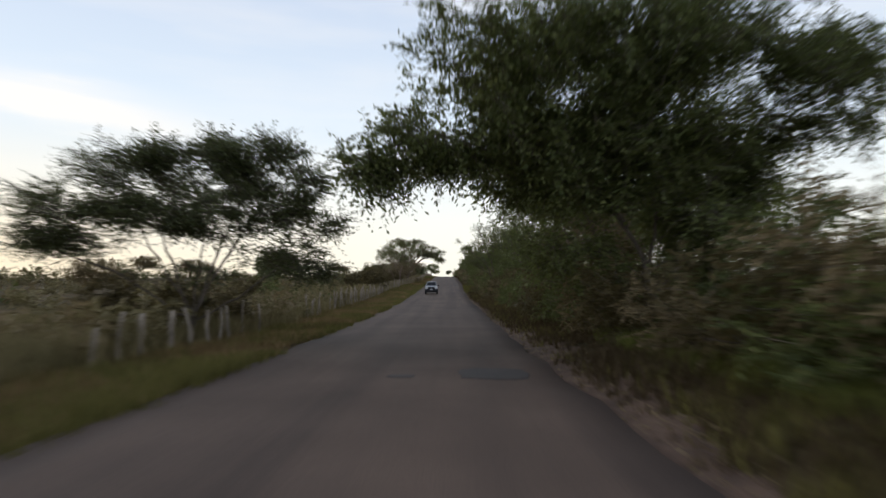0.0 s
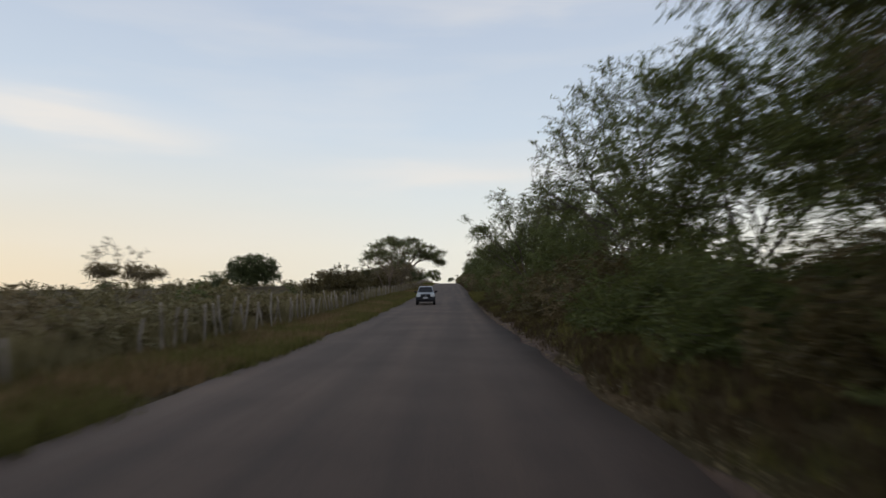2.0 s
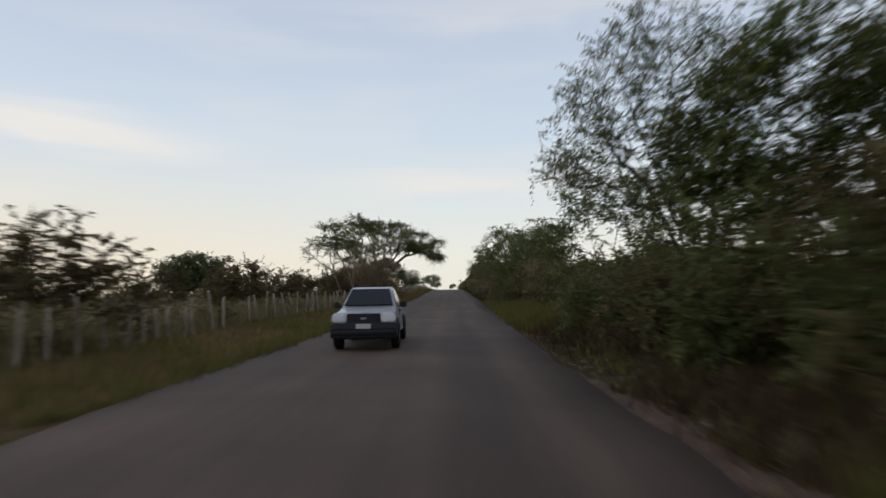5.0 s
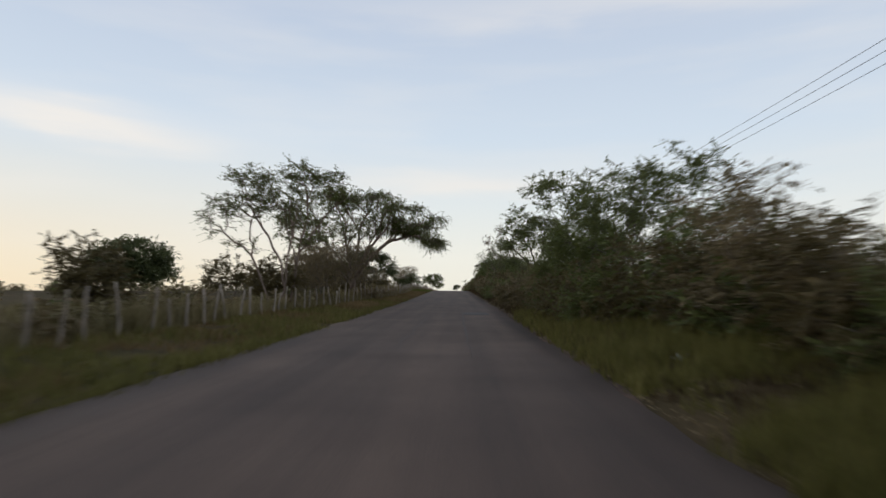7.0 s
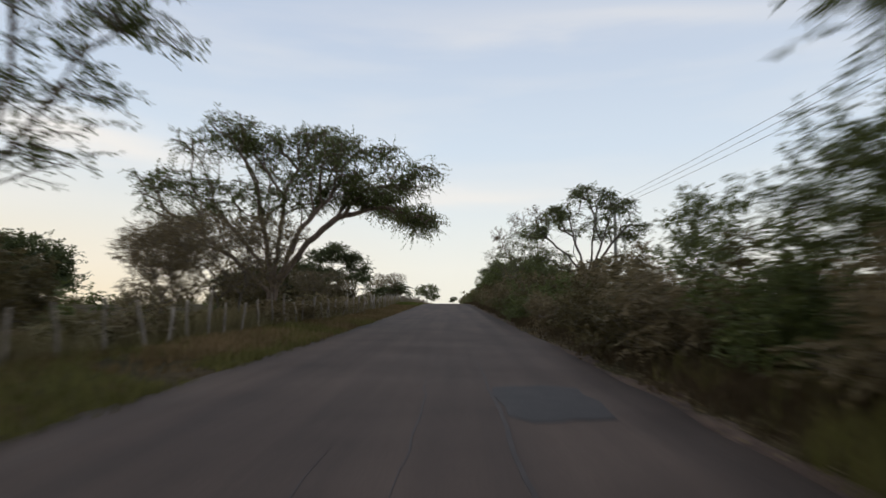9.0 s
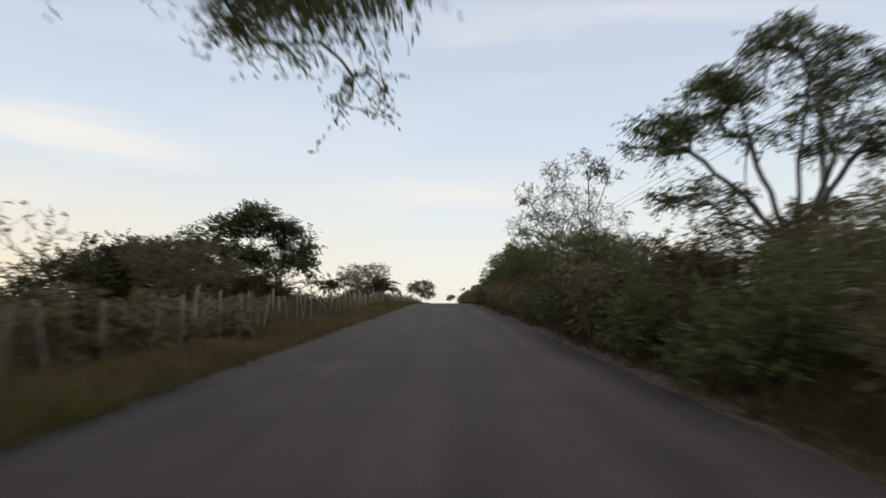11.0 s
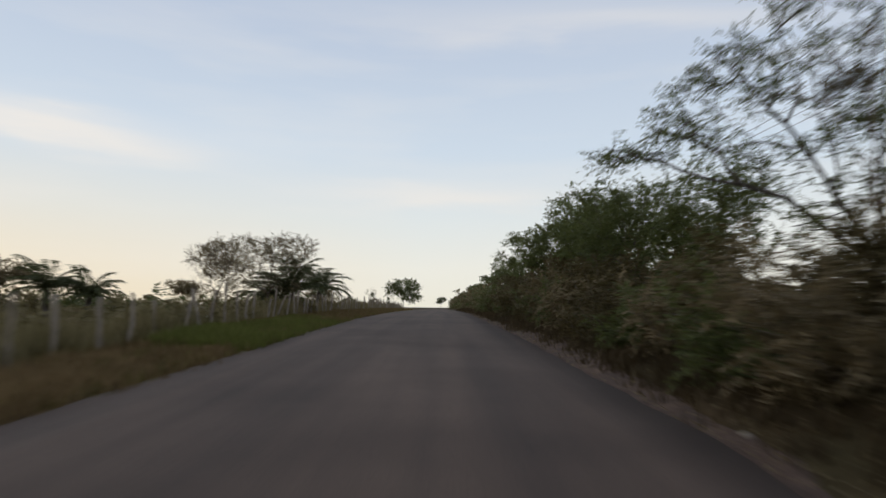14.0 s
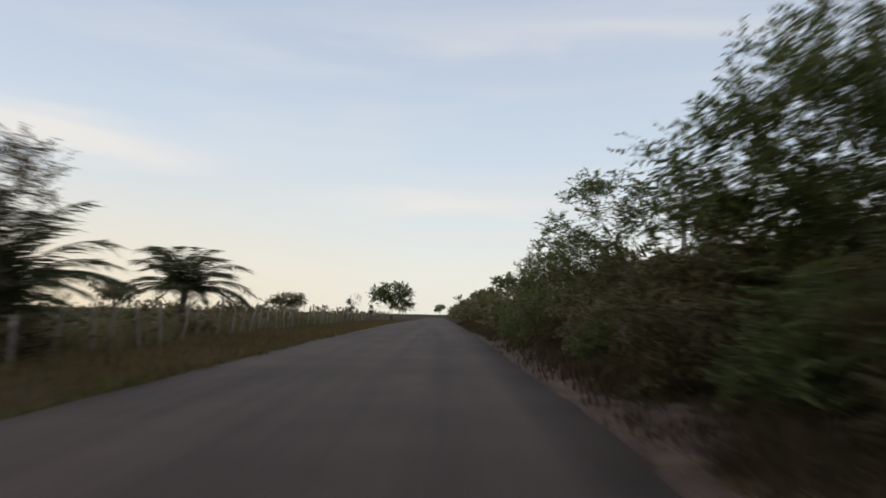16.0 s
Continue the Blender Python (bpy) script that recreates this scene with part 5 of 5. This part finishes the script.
grass("verge_grass", "ragged green grass on the verge by the fence", 9000, -1, -0.02, 1.05, -4, 160, 0.34, "grass", 81, 0.5)
grass("rough_grass", "thin green grass among dry tufts by the fence", 900, -1, -0.02, 1.05, 150, 300, 0.34, "grass", 87, 0.5)
grass("straw_grass", "dry brown grass along the road by the fence", 5500, -1, -0.02, 1.2, 140, 300, 0.30, "dry_grass", 88, 0.3)
grass("dry_grass", "tufts of dry straw-coloured grass by the fence", 6500, -1, 0.1, 1.3, -4, 300, 0.32, "dry_grass", 82)
grass("parched_grass", "parched tan grass among the green on the verge", 4200, -1, 0.05, 1.1, -4, 92, 0.30, "straw", 95, 0.2)
grass("thicket_grass", "dry grass at the foot of the thicket", 7500, 1, 0.3, 3.8, -4, 300, 0.30, "shaded_litter_grass", 83)
grass("lush_grass", "green grass along the thicket's edge", 1500, 1, 0.5, 3.8, -4, 135, 0.36, "grass", 84)
grass("tall_grass", "clump of tall green grass by the road", 2500, 1, 0.2, 3.4, 90, 128, 0.55, "grass", 86)
grass("shade_grass", "lush green grass in front of the leaning tree", 1300, 1, 1.9, 5.0, 5, 17, 0.4, "lush", 93)
grass("pasture_grass", "rough tall pasture grass behind the fence", 10000, -1, 1.15, 6.5, -4, 300, 0.75, "pasture", 85, 0.4, per=9, spread=0.3)
grass("fence_grass", "tall pale grass grown through the fence", 10000, -1, 1.08, 2.1, -4, 300, 1.05, "pasture", 94, 0.25, per=11, spread=0.25)
grass("green_patch", "patch of lush green grass on the verge by the fence", 2600, -1, 0.0, 0.85, 205, 222, 0.36, "lush", 89, 0.3)
grass("straw_clumps", "clumps of pale dry straw grass along the fence", 4600, -1, 0.08, 0.95, 138, 206, 0.28, "straw", 90, 0.0, 10, 0.16)
grass("verge_weeds", "low brown weeds and dead grass below the thicket", 5200, 1, 0.7, 4.2, 128, 236, 0.34, "shaded_litter_grass", 91, 0.0, 10, 0.2)
grass("shade_weeds", "low brown weeds and dead grass below the thicket", 3000, 1, 0.7, 3.6, -4, 128, 0.30, "shaded_litter_grass", 92, 0.0, 9, 0.2)

# ---------------------------------------------------------------- pickup on the other lane
PAINT, pnt, pb = material("silver_white_paint", 0.35)
pb.inputs["Coat Weight"].default_value = 0.4
pdirt = add_noise(pnt, 2.0, 5.0)
pnt.links.new(add_ramp(pnt, pdirt, [(0.3, (0.33, 0.345, 0.37)), (0.7, (0.43, 0.445, 0.475))]), pb.inputs["Base Color"])
BLACK = noisy("black_plastic", [(0.3, (0.008, 0.008, 0.010)), (0.7, (0.015, 0.015, 0.018))], 6.0, 0.7, 60.0, 0.1)
RUBBER = noisy("tyre_rubber", [(0.3, (0.012, 0.012, 0.012)), (0.7, (0.03, 0.028, 0.026))], 8.0, 0.9, 60.0, 0.3)
GLASS, gnt, gb = material("tinted_glass", 0.06)
gb.inputs["Base Color"].default_value = (0.012, 0.014, 0.018, 1)
gb.inputs["Specular IOR Level"].default_value = 0.22
LAMP, lnt, lb = material("headlight_lens", 0.12)
lb.inputs["Base Color"].default_value = (0.82, 0.83, 0.84, 1)
lb.inputs["Coat Weight"].default_value = 1.0
RIM = noisy("alloy_rim", [(0.3, (0.30, 0.30, 0.31)), (0.7, (0.42, 0.42, 0.43))], 9.0, 0.4, 50.0, 0.0, 0.01, 0.8)
PLATE = noisy("plate_grey", [(0.3, (0.48, 0.48, 0.48)), (0.7, (0.60, 0.60, 0.60))], 9.0, 0.5, 50.0, 0.0)
RED = noisy("red_lens", [(0.3, (0.22, 0.015, 0.012)), (0.7, (0.30, 0.022, 0.018))], 9.0, 0.3, 50.0, 0.0)
AMBER = noisy("amber_lens", [(0.3, (0.45, 0.16, 0.02)), (0.7, (0.55, 0.20, 0.03))], 9.0, 0.3, 50.0, 0.0)


def slab(points, half_bottom, half_top, z_lo, z_hi, bevel=0.03):
    """A closed side outline (y, z) drawn out across the car, drawn in towards the top."""
    bm = bmesh.new()
    rings = []
    for sg in (-1, 1):
        ring = []
        for y, z in points:
            u = min(1.0, max(0.0, (z - z_lo) / (z_hi - z_lo)))
            ring.append(bm.verts.new((sg * (half_bottom + (half_top - half_bottom) * u), y, z)))
        rings.append(ring)
    n = len(points)
    bm.faces.new(rings[0])
    bm.faces.new(list(reversed(rings[1])))
    for i in range(n):
        bm.faces.new((rings[0][i], rings[1][i], rings[1][(i + 1) % n], rings[0][(i + 1) % n]))
    bmesh.ops.recalc_face_normals(bm, faces=bm.faces)
    if bevel:
        bmesh.ops.bevel(bm, geom=bm.edges[:], offset=bevel, segments=2, affect="EDGES", clamp_overlap=True)
    return bm


def box(cx, cy, cz, sx, sy, sz, bevel=0.01):
    bm = bmesh.new()
    bmesh.ops.create_cube(bm, size=1.0, matrix=Matrix.Translation((cx, cy, cz)) @ Matrix.Diagonal((sx, sy, sz, 1)))
    if bevel:
        bmesh.ops.bevel(bm, geom=bm.edges[:], offset=bevel, segments=2, affect="EDGES", clamp_overlap=True)
    return bm


def quad_panel(corners, thick):
    """A pane with thickness from four corners."""
    bm = bmesh.new()
    a, b, c, d = (Vector(p) for p in corners)
    n = (b - a).cross(d - a).normalized() * thick
    v = [bm.verts.new(p) for p in (a, b, c, d)] + [bm.verts.new(p + n) for p in (a, b, c, d)]
    for f in ((0, 1, 2, 3), (7, 6, 5, 4), (0, 4, 5, 1), (1, 5, 6, 2), (2, 6, 7, 3), (3, 7, 4, 0)):
        bm.faces.new([v[i] for i in f])
    return bm


def turned(profile, seg, cx, cy, cz):
    """A ring turned about the x axis from (offset along x, radius) pairs."""
    bm = bmesh.new()
    rows = []
    for k in range(seg):
        a = 2 * math.pi * k / seg
        rows.append([bm.verts.new((cx + px_, cy + r * math.cos(a), cz + r * math.sin(a))) for px_, r in profile])
    for k in range(seg):
        p, q = rows[k], rows[(k + 1) % seg]
        for i in range(len(profile) - 1):
            bm.faces.new((p[i], p[i + 1], q[i + 1], q[i]))
    return bm


def pickup(x, s):
    car = new("pickup_truck")
    part("body", slab([(0.10, 0.52), (0.04, 0.80), (0.22, 1.02), (1.28, 1.13), (3.35, 1.10), (5.05, 1.08), (5.08, 0.55), (4.75, 0.42), (0.4, 0.40)], 0.86, 0.80, 0.4, 1.15, 0.05), PAINT, car, smooth=False)
    part("cab", slab([(1.25, 1.10), (2.02, 1.66), (2.25, 1.72), (3.10, 1.71), (3.42, 1.10)], 0.80, 0.60, 1.1, 1.72, 0.04), PAINT, car)
    part("bed_liner", box(0, 4.22, 1.095, 1.38, 1.46, 0.05), BLACK, car, "black open load bed")
    part("windshield", quad_panel([(-0.70, 1.30, 1.185), (0.70, 1.30, 1.185), (0.56, 1.94, 1.642), (-0.56, 1.94, 1.642)], 0.03), GLASS, car, "dark tinted windshield")
    for sg in (-1, 1):
        def side(y, z):
            u = (z - 1.1) / 0.62
            return (sg * (0.80 - 0.20 * u + 0.008), y, z)
        for y0, y1, y2, y3 in ((1.62, 2.38, 2.38, 2.08), (2.46, 3.22, 3.02, 2.46)):
            c = [side(y0, 1.18), side(y1, 1.18), side(y2, 1.62), side(y3, 1.62)]
            part("side_window", quad_panel(c if sg > 0 else [c[1], c[0], c[3], c[2]], 0.012), GLASS, car, "dark side window")
        part("headlight", box(sg * 0.66, 0.085, 0.885, 0.40, 0.26, 0.27, 0.05), LAMP, car, "clear headlight")
        part("turn_signal", box(sg * 0.846, 0.26, 0.83, 0.03, 0.08, 0.07, 0.01), AMBER, car, "amber turn signal")
        part("fog_lamp", turned([(-0.05, 0.02), (0.0, 0.06), (0.05, 0.06)], 10, sg * 0.55, 0.0, 0.52), LAMP, car)
        mirror = part("mirror", box(sg * 0.98, 1.62, 1.20, 0.20, 0.10, 0.17, 0.03), BLACK, car, "black door mirror")
        part("mirror_arm", box(sg * 0.86, 1.64, 1.16, 0.12, 0.05, 0.05, 0.01), BLACK, mirror)
        for y in (2.30, 3.20):
            part("door_handle", box(sg * 0.838, y, 0.98, 0.03, 0.16, 0.04, 0.01), BLACK, car)
        part("door_gap", box(sg * 0.822, 2.42, 0.80, 0.02, 0.012, 0.56, 0.0), BLACK, car)
        part("sill", box(sg * 0.80, 2.5, 0.42, 0.14, 2.2, 0.10, 0.03), RIM, car, "grey side step")
        for y in (0.86, 4.02):
            part("wheel_arch", turned([(-0.02, 0.36), (-0.02, 0.44), (0.06, 0.43), (0.06, 0.36)], 28, sg * 0.83, y, 0.40), BLACK, car)
            tyre = part("wheel", turned([(-0.12, 0.22), (-0.12, 0.33), (-0.09, 0.36), (0.09, 0.36), (0.12, 0.33), (0.12, 0.22)], 28, sg * 0.80, y, 0.36), RUBBER, car, smooth=True)
            part("rim", turned([(0.0, 0.02), (sg * 0.06, 0.06), (sg * 0.03, 0.10), (sg * 0.02, 0.18), (sg * 0.10, 0.215), (sg * 0.10, 0.235)], 24, sg * 0.80, y, 0.36), RIM, tyre, "grey alloy rim")
        part("tail_light", box(sg * 0.74, 5.08, 0.86, 0.16, 0.06, 0.34, 0.02), RED, car, "red tail light")
    part("grille", box(0, 0.035, 0.865, 0.92, 0.13, 0.27, 0.03), BLACK, car, "black grille")
    for k in range(3):
        part("grille_bar", box(0, -0.015, 0.80 + 0.07 * k, 0.90, 0.02, 0.02, 0.005), BLACK, car)
    part("badge", box(0, -0.03, 0.87, 0.16, 0.02, 0.06, 0.01), RIM, car, "plain chrome badge")
    part("bumper", slab([(-0.10, 0.40), (-0.13, 0.56), (-0.08, 0.76), (0.20, 0.76), (0.32, 0.36), (0.0, 0.30)], 0.89, 0.88, 0.3, 0.76, 0.05), BLACK, car, "black front bumper")
    part("number_plate", box(0, -0.118, 0.665, 0.40, 0.02, 0.13, 0.006), PLATE, car, "plain pale plate")
    part("rear_bumper", box(0, 5.12, 0.52, 1.64, 0.16, 0.18, 0.03), BLACK, car)
    part("chassis", box(0, 2.5, 0.36, 1.0, 4.4, 0.14, 0.02), BLACK, car)
    slope = math.degrees(math.atan((road_z(s + 4) - road_z(s + 0.9)) / 3.1))
    car.matrix_basis = pose(x, s, road_z(s + 0.9) + 0.022 - 0.9 * math.tan(radians(slope)), slope, 0, 1.5)
    return tagged(car, "silver-white crew cab pickup with black bumper on the asphalt", "pickup truck")


pickup(-2.25, 84.0)

# ---------------------------------------------------------------- power line
CONCRETE = noisy("grey_concrete", [(0.3, (0.22, 0.21, 0.20)), (0.7, (0.34, 0.33, 0.31))], 2.0, 0.9, 30.0, 0.3)
WIRE = noisy("dull_wire", [(0.3, (0.05, 0.05, 0.05)), (0.7, (0.09, 0.09, 0.09))], 2.0, 0.6, 30.0, 0.0)
CERAMIC = noisy("brown_ceramic", [(0.3, (0.10, 0.05, 0.03)), (0.7, (0.15, 0.08, 0.05))], 2.0, 0.3, 30.0, 0.0)
LINE_X = (12.2, 12.8, 13.5)
POLE_S = (97, 170, 247, 330)


def pole_top(s):
    return ground_z(12.85, s) + 8.6


def utility_pole(s):
    root = new("utility_pole")
    bm = bmesh.new()
    bmesh.ops.create_cone(bm, cap_ends=True, segments=10, radius1=0.17, radius2=0.10, depth=9.3, matrix=Matrix.Translation((0, 0, 4.15)))
    part("pole", bm, CONCRETE, root, smooth=True)
    arm = part("crossarm", box(0, 0.12, 8.45, 1.7, 0.10, 0.12, 0.01), MAT["bark"], root, "wooden crossarm")
    for x in LINE_X:
        part("insulator", turned_z(x - 12.85, 0.12, 8.51, ((0.02, 0.0), (0.05, 0.02), (0.03, 0.05), (0.055, 0.07), (0.02, 0.11))), CERAMIC, arm)
    root.matrix_basis = pose(12.85, s, ground_z(12.85, s) - 0.1)
    return tagged(root, "grey concrete power pole with a wooden crossarm in the thicket", "utility pole", "power poles")


def turned_z(cx, cy, cz, profile):
    bm = bmesh.new()
    seg = 8
    rows = [[bm.verts.new((cx + r * math.cos(2 * math.pi * k / seg), cy + r * math.sin(2 * math.pi * k / seg), cz + z)) for r, z in profile] for k in range(seg)]
    for k in range(seg):
        for i in range(len(profile) - 1):
            bm.faces.new((rows[k][i], rows[(k + 1) % seg][i], rows[(k + 1) % seg][i + 1], rows[k][i + 1]))
    return bm


for s in POLE_S:
    utility_pole(s)
for x in LINE_X:
    pos = []
    for a, b in zip(POLE_S, POLE_S[1:]):
        for k in range(16):
            u = k / 16
            pos.append(np.array((x, a + (b - a) * u + 0.12, pole_top(a) + (pole_top(b) - pole_top(a)) * u - 4 * 0.55 * u * (1 - u) - 0.02)))
    root = new("power_line")
    tube_mesh("wire", pos, [max(0, k - 1) for k in range(len(pos))], [0.012] * len(pos), WIRE, root)
    tagged(root, "thin dark overhead wire strung between the poles", "power line", "power lines")


# ---------------------------------------------------------------- litter and odds on the verge
def leaf_litter(name, label, count, seed, side, reach, mat):
    """Dead leaves and bits of twig strewn along the road's edge."""
    rs = np.random.RandomState(seed)
    ss = rs.uniform(2, 245, count)
    off = np.abs(rs.normal(size=count)) * reach
    c = np.empty((count, 3))
    for i, (s_, o) in enumerate(zip(ss, off)):
        x_ = road_right(s_) + 0.05 + o if side > 0 else road_left(s_) - 0.05 - o
        c[i] = x_, s_, ground_z(x_, s_) + 0.045
    d = rs.normal(size=(count, 3)) * (1, 1, 0.25)
    holder = new(name)
    ob = leaf_mesh(name, c, d, 0.10, 0.05, MAT[mat], holder, rs, facing=np.tile((0.0, 0.0, 1.0), (count, 1)))
    ob.parent = None
    bpy.data.objects.remove(holder)
    ob.name = name
    return tagged(ob, label, "leaf litter", kind="stuff")


leaf_litter("leaf_litter", "dead brown leaves and twigs strewn on the shoulder", 9000, 51, 1, 0.8, "dry_leaf")
leaf_litter("leaf_litter", "dead brown leaves strewn along the asphalt's edge", 2500, 52, -1, 0.4, "shaded_litter_grass")


def stone(x, s, size, seed, mat="sand"):
    bm = bmesh.new()
    bmesh.ops.create_icosphere(bm, subdivisions=2, radius=size)
    for v in bm.verts:
        v.co *= 1.0 + 0.35 * noise.noise(v.co / size * 0.9 + Vector((seed, 0, 0)))
        v.co.z *= 0.6
    ob = part("stone", bm, MAT[mat])
    ob.matrix_basis = pose(x, s, ground_z(x, s) + size * 0.35, 0, 0, seed * 40)
    return tagged(ob, "small pale stone on the sandy shoulder", "stone", "verge stones")


PALE_STONE = noisy("pale_stone", [(0.3, (0.16, 0.13, 0.10)), (0.7, (0.28, 0.24, 0.19))], 6.0, 0.9, 40.0, 0.4)
MAT["pale_stone"] = PALE_STONE
rl = random.Random(31)
for i in range(70):
    ss = rl.uniform(3, 235)
    stone(road_right(ss) + 0.35 + abs(rl.gauss(0, 0.6)), ss, rl.uniform(0.03, 0.075), i, rl.choice(("sand", "pale_stone")))
for i in range(20):
    ss = rl.uniform(3, 235)
    stone(road_left(ss) - 0.15 - abs(rl.gauss(0, 0.35)), ss, rl.uniform(0.03, 0.07), 100 + i, "pale_stone")

log = new("fallen_log")
rs_log = np.random.RandomState(3)
lp = [np.array((-0.75 + 0.22 * k, 0.05 * math.sin(k * 1.3), 0.20 + 0.06 * math.sin(k * 0.9))) for k in range(8)]
bm = bmesh.new()
lr = [0.14, 0.15, 0.16, 0.17, 0.19, 0.20, 0.17, 0.12]
rings = [[bm.verts.new((p[0], p[1] + r * math.cos(a) * rs_log.uniform(0.9, 1.1), p[2] + r * math.sin(a) * rs_log.uniform(0.9, 1.1))) for a in [2 * math.pi * q / 9 for q in range(9)]] for p, r in zip(lp, lr)]
for a, c in zip(rings, rings[1:]):
    for q in range(9):
        bm.faces.new((a[q], a[(q + 1) % 9], c[(q + 1) % 9], c[q]))
bm.faces.new(rings[0])
bm.faces.new(rings[-1])
part("stem", bm, MAT["bark"], log, smooth=True)
bm = bmesh.new()
bmesh.ops.create_cone(bm, cap_ends=True, segments=8, radius1=0.09, radius2=0.04, depth=0.55, matrix=Matrix.Translation((0.2, 0.08, 0.5)) @ Matrix.Rotation(0.5, 4, "Y"))
part("stub", bm, MAT["bark"], log, smooth=True)
log.matrix_basis = pose(5.0, 153, ground_z(5.0, 153), 0, 0, 20)
tagged(log, "dark weathered log lying on the brushy verge", "log")

BAG, bnt, bb = material("pale_plastic", 0.45)
bnt.links.new(add_ramp(bnt, add_noise(bnt, 8.0, 4.0), [(0.3, (0.45, 0.52, 0.50)), (0.7, (0.66, 0.70, 0.68))]), bb.inputs["Base Color"])


def litter(x, s, size, seed):
    bm = bmesh.new()
    bmesh.ops.create_icosphere(bm, subdivisions=3, radius=size)
    for v in bm.verts:
        q = v.co / size
        v.co *= 1.0 + 0.5 * noise.noise(q * 1.6 + Vector((seed, 3, 0))) + 0.2 * noise.noise(q * 4 + Vector((seed, 0, 5)))
        v.co.z *= 0.5
    ob = part("litter", bm, BAG, smooth=True)
    ob.matrix_basis = pose(x, s, ground_z(x, s) + size * 0.4, 0, 0, seed * 70)
    return tagged(ob, "crumpled pale plastic bag dropped on the verge", "litter", "litter")


for i, (x, s, k) in enumerate(((4.4, 106.2, 0.16), (3.8, 178.6, 0.09), (4.2, 202.5, 0.10), (3.5, 64.0, 0.11), (3.8, 64.6, 0.09), (3.2, 64.9, 0.06))):
    litter(x, s, k, i + 1.0)
